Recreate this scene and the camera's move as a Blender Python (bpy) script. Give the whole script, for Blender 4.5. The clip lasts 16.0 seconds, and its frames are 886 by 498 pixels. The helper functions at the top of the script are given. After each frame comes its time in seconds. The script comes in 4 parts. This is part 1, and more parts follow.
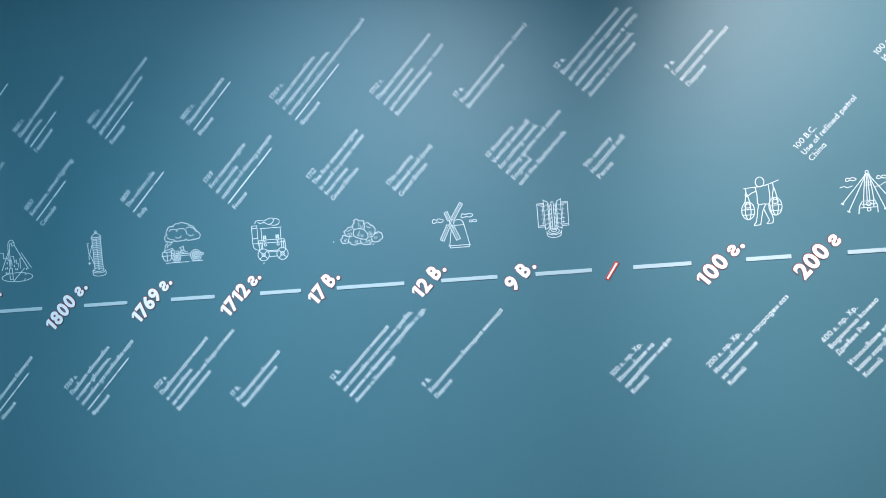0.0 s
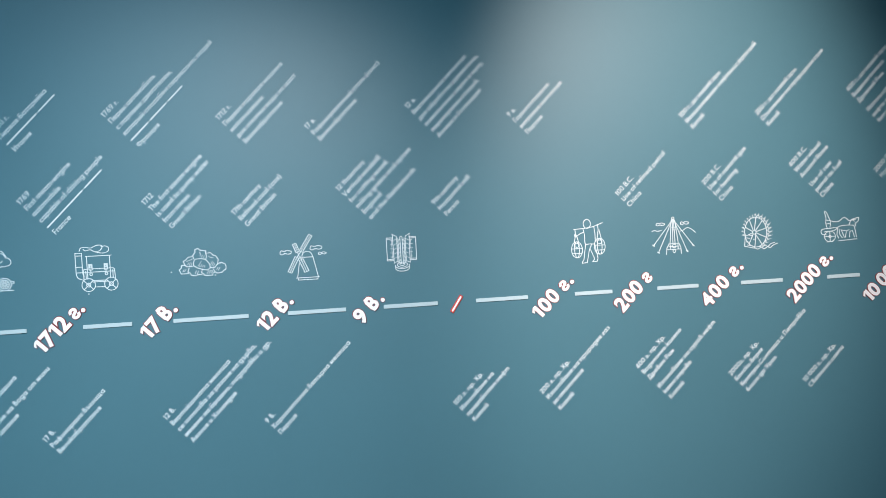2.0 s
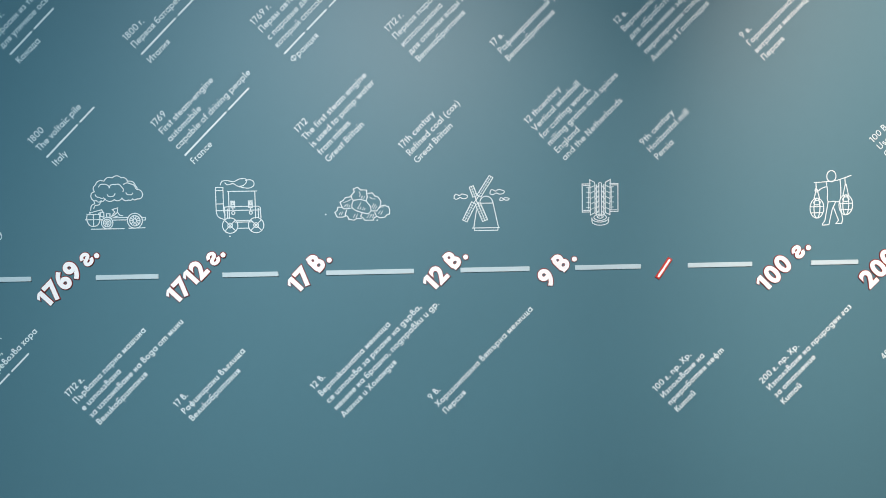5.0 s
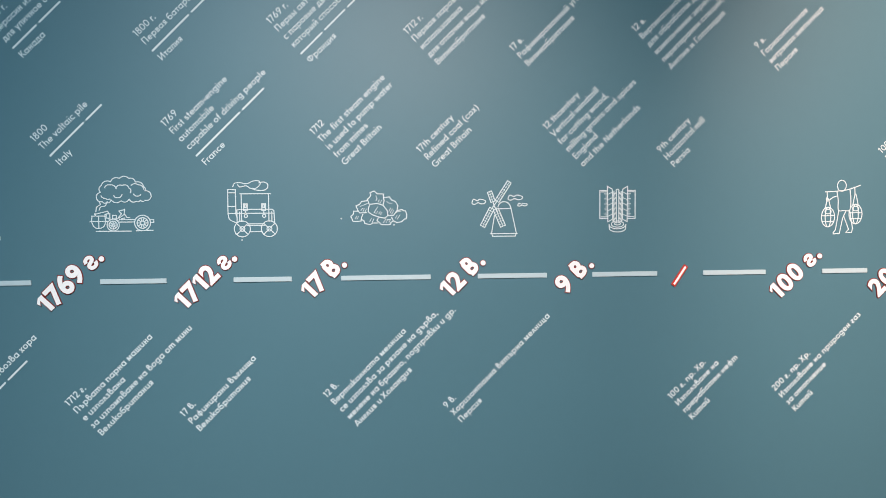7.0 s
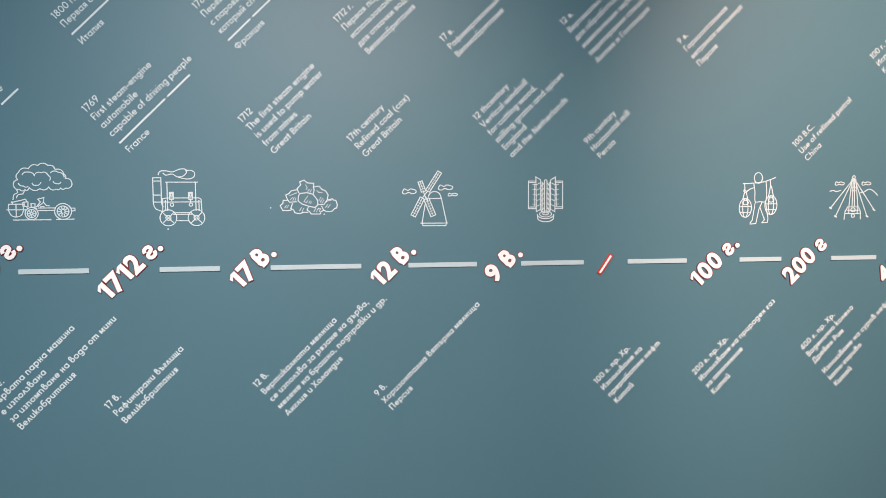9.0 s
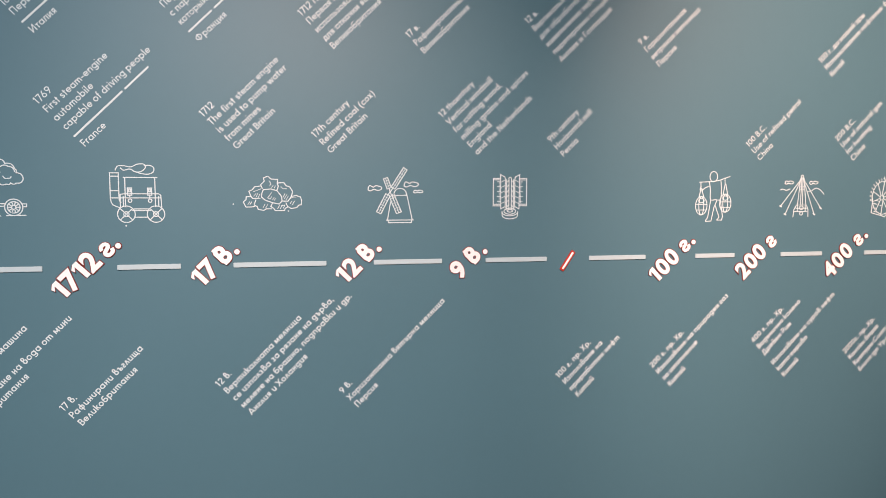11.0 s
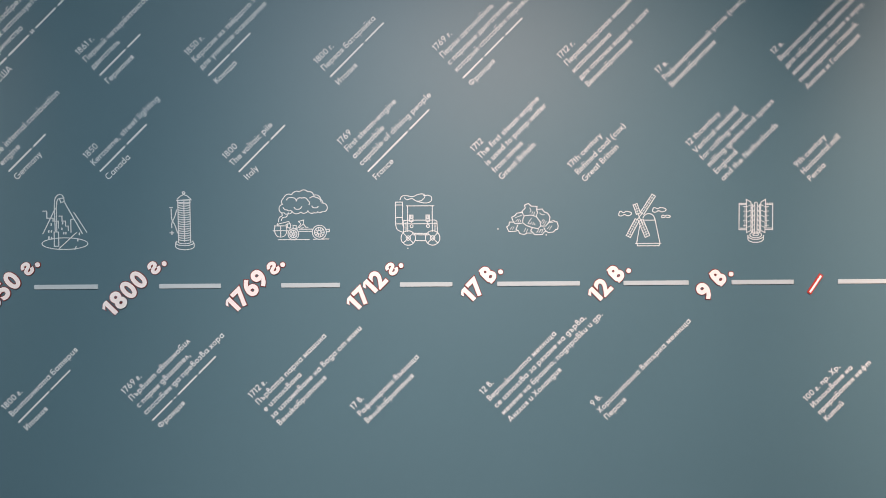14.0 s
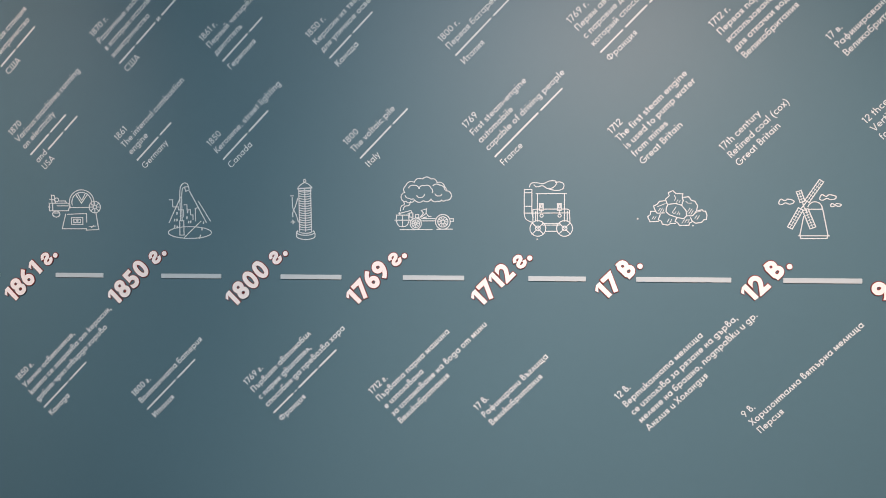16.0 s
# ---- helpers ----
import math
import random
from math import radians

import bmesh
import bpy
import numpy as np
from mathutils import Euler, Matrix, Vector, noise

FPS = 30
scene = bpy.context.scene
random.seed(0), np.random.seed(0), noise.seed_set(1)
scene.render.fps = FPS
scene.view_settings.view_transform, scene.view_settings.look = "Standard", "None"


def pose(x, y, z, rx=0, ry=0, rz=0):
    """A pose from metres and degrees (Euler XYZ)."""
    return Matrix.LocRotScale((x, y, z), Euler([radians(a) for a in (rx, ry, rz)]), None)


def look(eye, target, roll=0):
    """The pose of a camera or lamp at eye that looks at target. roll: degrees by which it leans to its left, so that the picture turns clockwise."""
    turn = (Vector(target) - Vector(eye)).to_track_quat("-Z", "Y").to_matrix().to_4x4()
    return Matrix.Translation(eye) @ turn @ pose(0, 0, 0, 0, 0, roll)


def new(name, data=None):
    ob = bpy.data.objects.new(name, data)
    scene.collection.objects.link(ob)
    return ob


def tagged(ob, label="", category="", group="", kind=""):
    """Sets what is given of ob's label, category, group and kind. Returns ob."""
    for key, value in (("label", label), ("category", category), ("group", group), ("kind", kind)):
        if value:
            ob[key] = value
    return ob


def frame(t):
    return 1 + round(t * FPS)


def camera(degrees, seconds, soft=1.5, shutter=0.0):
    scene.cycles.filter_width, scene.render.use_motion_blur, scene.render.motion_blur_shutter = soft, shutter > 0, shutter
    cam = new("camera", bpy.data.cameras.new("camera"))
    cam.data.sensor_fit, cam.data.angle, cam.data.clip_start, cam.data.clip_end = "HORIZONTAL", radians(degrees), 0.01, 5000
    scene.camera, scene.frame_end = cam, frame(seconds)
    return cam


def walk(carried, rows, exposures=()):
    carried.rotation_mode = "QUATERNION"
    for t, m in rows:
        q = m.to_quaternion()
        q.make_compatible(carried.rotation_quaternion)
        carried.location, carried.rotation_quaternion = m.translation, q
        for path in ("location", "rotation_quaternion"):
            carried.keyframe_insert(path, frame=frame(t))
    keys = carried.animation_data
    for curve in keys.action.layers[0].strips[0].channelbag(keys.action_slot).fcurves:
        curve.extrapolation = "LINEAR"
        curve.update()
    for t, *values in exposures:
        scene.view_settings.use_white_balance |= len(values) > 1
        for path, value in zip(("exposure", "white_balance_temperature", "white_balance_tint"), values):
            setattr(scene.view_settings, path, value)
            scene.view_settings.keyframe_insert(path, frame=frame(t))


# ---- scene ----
# ---------- camera ----------
cam = camera(64.74, 16.0, soft=0.8)
PATH = [
    (0, (0.747, -3.346, 1.663), (0.426, -1.365, 1.609), -4.66),
    (0.5, (0.594, -3.345, 1.665), (0.435, -1.346, 1.582), -4.56),
    (1, (0.635, -3.379, 1.674), (0.619, -1.374, 1.606), -4.74),
    (1.5, (0.637, -3.402, 1.746), (0.817, -1.403, 1.668), -3.71),
    (2, (0.591, -3.392, 1.739), (0.799, -1.394, 1.705), -3.31),
    (2.5, (0.500, -3.379, 1.700), (0.560, -1.373, 1.694), -2.26),
    (3, (0.379, -3.404, 1.661), (0.335, -1.399, 1.612), -1.40),
    (3.5, (0.255, -3.392, 1.631), (0.216, -1.386, 1.561), -1.20),
    (4, (0.176, -3.054, 1.651), (0.142, -1.051, 1.545), -1.40),
    (4.2, (0.167, -2.901, 1.652), (0.118, -0.899, 1.543), -1.39),
    (6.3, (-0.167, -2.71, 1.659), (0.099, -0.731, 1.56), -0.4),
    (6.5, (-0.166, -2.71, 1.641), (0.063, -0.725, 1.557), -0.4),
    (7, (-0.16, -2.705, 1.642), (-0.006, -0.712, 1.557), -0.5),
    (7.5, (-0.153, -2.704, 1.65), (0.001, -0.712, 1.554), -0.4),
    (8, (-0.134, -2.714, 1.622), (0.028, -0.722, 1.544), -0.5),
    (8.5, (-0.106, -2.722, 1.646), (0.098, -0.736, 1.536), -0.4),
    (9, (-0.085, -2.736, 1.642), (0.209, -0.761, 1.526), -0.3),
    (9.5, (-0.062, -2.745, 1.624), (0.321, -0.785, 1.514), -0.2),
    (9.7, (-0.075, -2.745, 1.623), (0.341, -0.792, 1.511), -0.2),
    (11.8, (-0.201, -2.718, 1.707), (0.236, -0.774, 1.541), 0.1),
    (12, (-0.225, -2.721, 1.693), (0.109, -0.755, 1.543), -0.0),
    (12.5, (-0.352, -2.756, 1.667), (-0.216, -0.763, 1.57), -0.1),
    (13, (-0.482, -2.808, 1.646), (-0.469, -0.809, 1.576), -0.2),
    (13.5, (-0.572, -2.863, 1.652), (-0.572, -0.865, 1.581), -0.3),
    (14, (-0.637, -2.901, 1.647), (-0.591, -0.903, 1.591), -0.3),
    (14.5, (-0.695, -2.88, 1.646), (-0.703, -0.88, 1.599), -0.4),
    (15, (-0.724, -2.793, 1.66), (-0.843, -0.797, 1.608), -0.5),
    (15.5, (-0.725, -2.729, 1.66), (-0.941, -0.742, 1.603), -0.5),
    (16, (-0.752, -2.706, 1.67), (-0.993, -0.723, 1.569), -0.2),
]
EXPOSURES = [
    (0.0, 0.03, 5350, 7), (2, -0.02, 5760, 8), (3.5, -0.07, 6000, 9), (7.0, -0.11, 6560, 16), (9.5, -0.11, 7000, 23), (12.0, -0.1, 7580, 32), (16.0, -0.07, 7780, 34),
]
walk(cam, [(t, look(eye, target, roll)) for t, eye, target, roll in PATH], EXPOSURES)

# ---------- light ----------
world = bpy.data.worlds.new("world")
world.use_nodes = True
world.node_tree.nodes["Background"].inputs[0].default_value = (0.5, 0.55, 0.6, 1)
world.node_tree.nodes["Background"].inputs[1].default_value = 0.0
scene.world = world


def spot(name, eye, target, watts, degrees, colour, soft=0.06, blend=1.0, narrow=1.0):
    data = bpy.data.lights.new(name, "SPOT")
    data.energy, data.spot_size, data.spot_blend, data.color, data.shadow_soft_size = watts, radians(degrees), blend, colour, soft
    ob = new(name, data)
    ob.matrix_world = look(eye, target) @ Matrix.Diagonal((narrow, 1, 1, 1))
    return ob


def panel_light(name, place, sx, sy, watts, colour):
    data = bpy.data.lights.new(name, "AREA")
    data.shape, data.size, data.size_y, data.energy, data.color = "RECTANGLE", sx, sy, watts, colour
    ob = new(name, data)
    ob.matrix_world = pose(*place)
    return ob


# ceiling spots that wash the wall, one every two to three metres
for lamp_x, watts, aim, wide, narrow in ((-3.6, 430, 1.99, 56.0, 0.74), (0.02, 775, 0.42, 66.0, 0.85), (2.22, 1300, 1.8, 55.0, 0.67)):
    spot("wall_washer", (lamp_x, -3.78, 3.8), (lamp_x, 0, aim), watts, wide, (1.0, 0.79, 0.66), soft=0.1, narrow=narrow)
# unseen cool panel, added as fill for the ambient light on the wall
panel_light("ambient_fill", (-1.09, -3.83, 3.82), 1.5, 2.0, 330, (0.68, 0.91, 1.0))


# ---------- materials ----------
def material(name, base, rough, metal=0.0, spread=0.06, scale=6.0, fine=250.0, bump=0.05, depth=0.0005, specular=0.5):
    """A surface with broad and fine variation of its colour and a fine relief."""
    m = bpy.data.materials.new(name)
    m.use_nodes = True
    nodes, links = m.node_tree.nodes, m.node_tree.links
    bsdf = nodes["Principled BSDF"]
    at = nodes.new("ShaderNodeTexCoord")
    broad, grain = nodes.new("ShaderNodeTexNoise"), nodes.new("ShaderNodeTexNoise")
    broad.inputs["Scale"].default_value, broad.inputs["Detail"].default_value = scale, 4
    grain.inputs["Scale"].default_value, grain.inputs["Detail"].default_value = fine, 3
    links.new(at.outputs["Object"], broad.inputs["Vector"])
    links.new(at.outputs["Object"], grain.inputs["Vector"])
    mix = nodes.new("ShaderNodeMix")
    mix.data_type = "RGBA"
    mix.inputs[6].default_value = (*[c * (1 - spread) for c in base], 1)
    mix.inputs[7].default_value = (*[min(1, c * (1 + spread)) for c in base], 1)
    blend = nodes.new("ShaderNodeMath")
    blend.operation = "MULTIPLY_ADD"
    blend.inputs[1].default_value, blend.inputs[2].default_value = 0.3, 0.0
    add = nodes.new("ShaderNodeMath")
    add.operation = "MULTIPLY_ADD"
    add.inputs[1].default_value = 0.7
    links.new(grain.outputs[0], blend.inputs[0])
    links.new(broad.outputs[0], add.inputs[0])
    links.new(blend.outputs[0], add.inputs[2])
    links.new(add.outputs[0], mix.inputs[0])
    links.new(mix.outputs[2], bsdf.inputs["Base Color"])
    bsdf.inputs["Roughness"].default_value, bsdf.inputs["Metallic"].default_value = rough, metal
    bsdf.inputs["Specular IOR Level"].default_value = specular
    if not bump:
        return m
    relief = nodes.new("ShaderNodeBump")
    relief.inputs["Strength"].default_value, relief.inputs["Distance"].default_value = bump, depth
    links.new(grain.outputs[0], relief.inputs["Height"])
    links.new(relief.outputs[0], bsdf.inputs["Normal"])
    return m


PAINT = material("teal_wall_paint", (0.066, 0.163, 0.202), 0.5, spread=0.07, scale=1.3, fine=25, bump=0.02, depth=0.0015, specular=0.45)
VINYL = material("white_vinyl", (0.61, 0.685, 0.70), 0.7, spread=0.03, fine=8, bump=0, specular=0.25)
FACE = material("white_acrylic_face", (0.9, 0.88, 0.87), 0.35, spread=0.02, fine=12, bump=0)
RED = material("red_return", (0.22, 0.028, 0.022), 0.45, spread=0.1, scale=30)
BRIGHT_RED = material("bright_red_plastic", (0.55, 0.045, 0.03), 0.4, spread=0.08, scale=30)
BAR = material("pale_grey_bar", (0.45, 0.555, 0.585), 0.5, spread=0.05, scale=20, fine=40, bump=0)
CEILING = material("dark_ceiling_paint", (0.12, 0.12, 0.12), 0.8)
FLOOR = material("grey_hall_floor", (0.12, 0.115, 0.11), 0.45, spread=0.15, scale=3)
HALL = material("grey_hall_paint", (0.2, 0.2, 0.2), 0.7)


# ---------- building helpers ----------
def mesh_of(name, verts, faces, mat):
    me = bpy.data.meshes.new(name)
    me.from_pydata(verts, [], faces)
    me.materials.append(mat)
    me.update()
    return me


def part(name, me, parent, label=""):
    ob = new(name, me)
    ob.parent = parent
    if label:
        tagged(ob, label)
    return ob


def box(name, lo, hi, mat, label, category):
    (a, b, c), (d, e, f) = lo, hi
    verts = [(x, y, z) for x in (a, d) for y in (b, e) for z in (c, f)]
    faces = [(0, 1, 3, 2), (4, 6, 7, 5), (0, 4, 5, 1), (2, 3, 7, 6), (0, 2, 6, 4), (1, 5, 7, 3)]
    return tagged(new(name, mesh_of(name, verts, faces, mat)), label, category, kind="structure")


def bevelled_box(sx, sy, sz, r):
    """Vertices and faces of a box with bevelled edges, its middle at the origin."""
    bm = bmesh.new()
    bmesh.ops.create_cube(bm, size=1)
    bmesh.ops.scale(bm, vec=(sx, sy, sz), verts=bm.verts)
    bmesh.ops.bevel(bm, geom=bm.edges[:], offset=r, segments=2, affect="EDGES")
    bm.verts.index_update()
    out = [tuple(v.co) for v in bm.verts], [tuple(v.index for v in f.verts) for f in bm.faces]
    bm.free()
    return out


# ---------- the hall ----------
WEST, EAST, SOUTH, TOP = -6.5, 6.5, -7.0, 3.9
# all but the north wall is unseen, added to close the hall for bounced light
box("floor", (WEST, SOUTH, -0.1), (EAST, 0.0, 0.0), FLOOR, "unseen plain grey floor that closes the exhibition hall", "floor")
box("ceiling", (WEST, SOUTH, TOP), (EAST, 0.0, TOP + 0.1), CEILING, "unseen plain dark ceiling that closes the exhibition hall", "ceiling")
box("wall_north", (WEST, 0.0, -0.1), (EAST, 0.2, TOP + 0.1), PAINT, "satin teal-blue painted wall with a printed timeline", "wall")
box("wall_south", (WEST, SOUTH - 0.2, -0.1), (EAST, SOUTH, TOP + 0.1), HALL, "unseen plain grey wall added behind the visitor", "wall")
box("wall_west", (WEST - 0.2, SOUTH - 0.2, -0.1), (WEST, 0.2, TOP + 0.1), HALL, "unseen plain grey side wall added to close the hall", "wall")
box("wall_east", (EAST, SOUTH - 0.2, -0.1), (EAST + 0.2, 0.2, TOP + 0.1), HALL, "unseen plain grey side wall added to close the hall", "wall")

# ---------- lettering ----------
GLYPHS = {}
TEXT = bpy.data.curves.new("letter", "FONT")
TEXT_OB = new("letter", TEXT)
BARLIKE = 0.6822


def outline(body, weight, thick, fine):
    TEXT.body, TEXT.offset, TEXT.extrude, TEXT.resolution_u = body, weight, thick, fine
    bpy.context.view_layer.update()
    ob = TEXT_OB.evaluated_get(bpy.context.evaluated_depsgraph_get())
    me = ob.to_mesh()
    out = [tuple(v.co) for v in me.vertices], [tuple(p.vertices) for p in me.polygons]
    ob.to_mesh_clear()
    return out


# letters put together from stems ("s"), level bars ("b"), slants ("d") and bows ("o": middle, radii, from and to in degrees)
X = 0.449
PIECES = {
    "н": (0.47, ("s", 0.11, 0, X), ("s", 0.36, 0, X), ("b", 0.11, 0.36, 0.235)),
    "ц": (0.49, ("s", 0.11, 0, X), ("s", 0.35, 0, X), ("b", 0.08, 0.43, 0.045), ("s", 0.42, -0.1, 0.05)),
    "щ": (0.68, ("s", 0.11, 0, X), ("s", 0.32, 0, X), ("s", 0.53, 0, X), ("b", 0.08, 0.62, 0.045), ("s", 0.61, -0.1, 0.05)),
    "ч": (0.44, ("s", 0.33, 0, X), ("s", 0.10, 0.24, X), ("b", 0.10, 0.33, 0.22)),
    "ь": (0.42, ("s", 0.11, 0, X), ("b", 0.11, 0.23, 0.25), ("b", 0.11, 0.23, 0.045), ("o", 0.23, 0.1475, 0.1, 0.1025, -90, 90)),
    "ъ": (0.50, ("s", 0.19, 0, X), ("b", 0.03, 0.19, 0.404), ("b", 0.19, 0.31, 0.25), ("b", 0.19, 0.31, 0.045), ("o", 0.31, 0.1475, 0.1, 0.1025, -90, 90)),
    "ы": (0.57, ("s", 0.11, 0, X), ("b", 0.11, 0.21, 0.25), ("b", 0.11, 0.21, 0.045), ("o", 0.21, 0.1475, 0.1, 0.1025, -90, 90), ("s", 0.46, 0, X)),
    "я": (0.44, ("s", 0.33, 0, X), ("b", 0.20, 0.33, 0.404), ("b", 0.20, 0.33, 0.2), ("o", 0.20, 0.302, 0.1, 0.102, 90, 270), ("d", 0.24, 0.2, 0.10, 0)),
    "ю": (0.65, ("s", 0.11, 0, X), ("b", 0.11, 0.24, 0.225), ("o", 0.40, 0.225, 0.165, 0.185, 0, 360)),
    "ф": (0.62, ("s", 0.31, -0.17, 0.66), ("o", 0.31, 0.225, 0.21, 0.185, 0, 360)),
    "Ф": (0.80, ("s", 0.40, 0, 0.682), ("o", 0.40, 0.35, 0.29, 0.215, 0, 360)),
    "B": (0.57, ("s", 0.125, 0.19, 0.52), ("b", 0.2, 0.29, 0.36), ("o", 0.26, 0.505, 0.14, 0.145, 0, 360), ("o", 0.285, 0.21, 0.165, 0.15, 0, 360),
          ("b", 0.09, 0.27, 0.65), ("b", 0.09, 0.29, 0.06)),
}


C = 0.682
MID = 0.2245
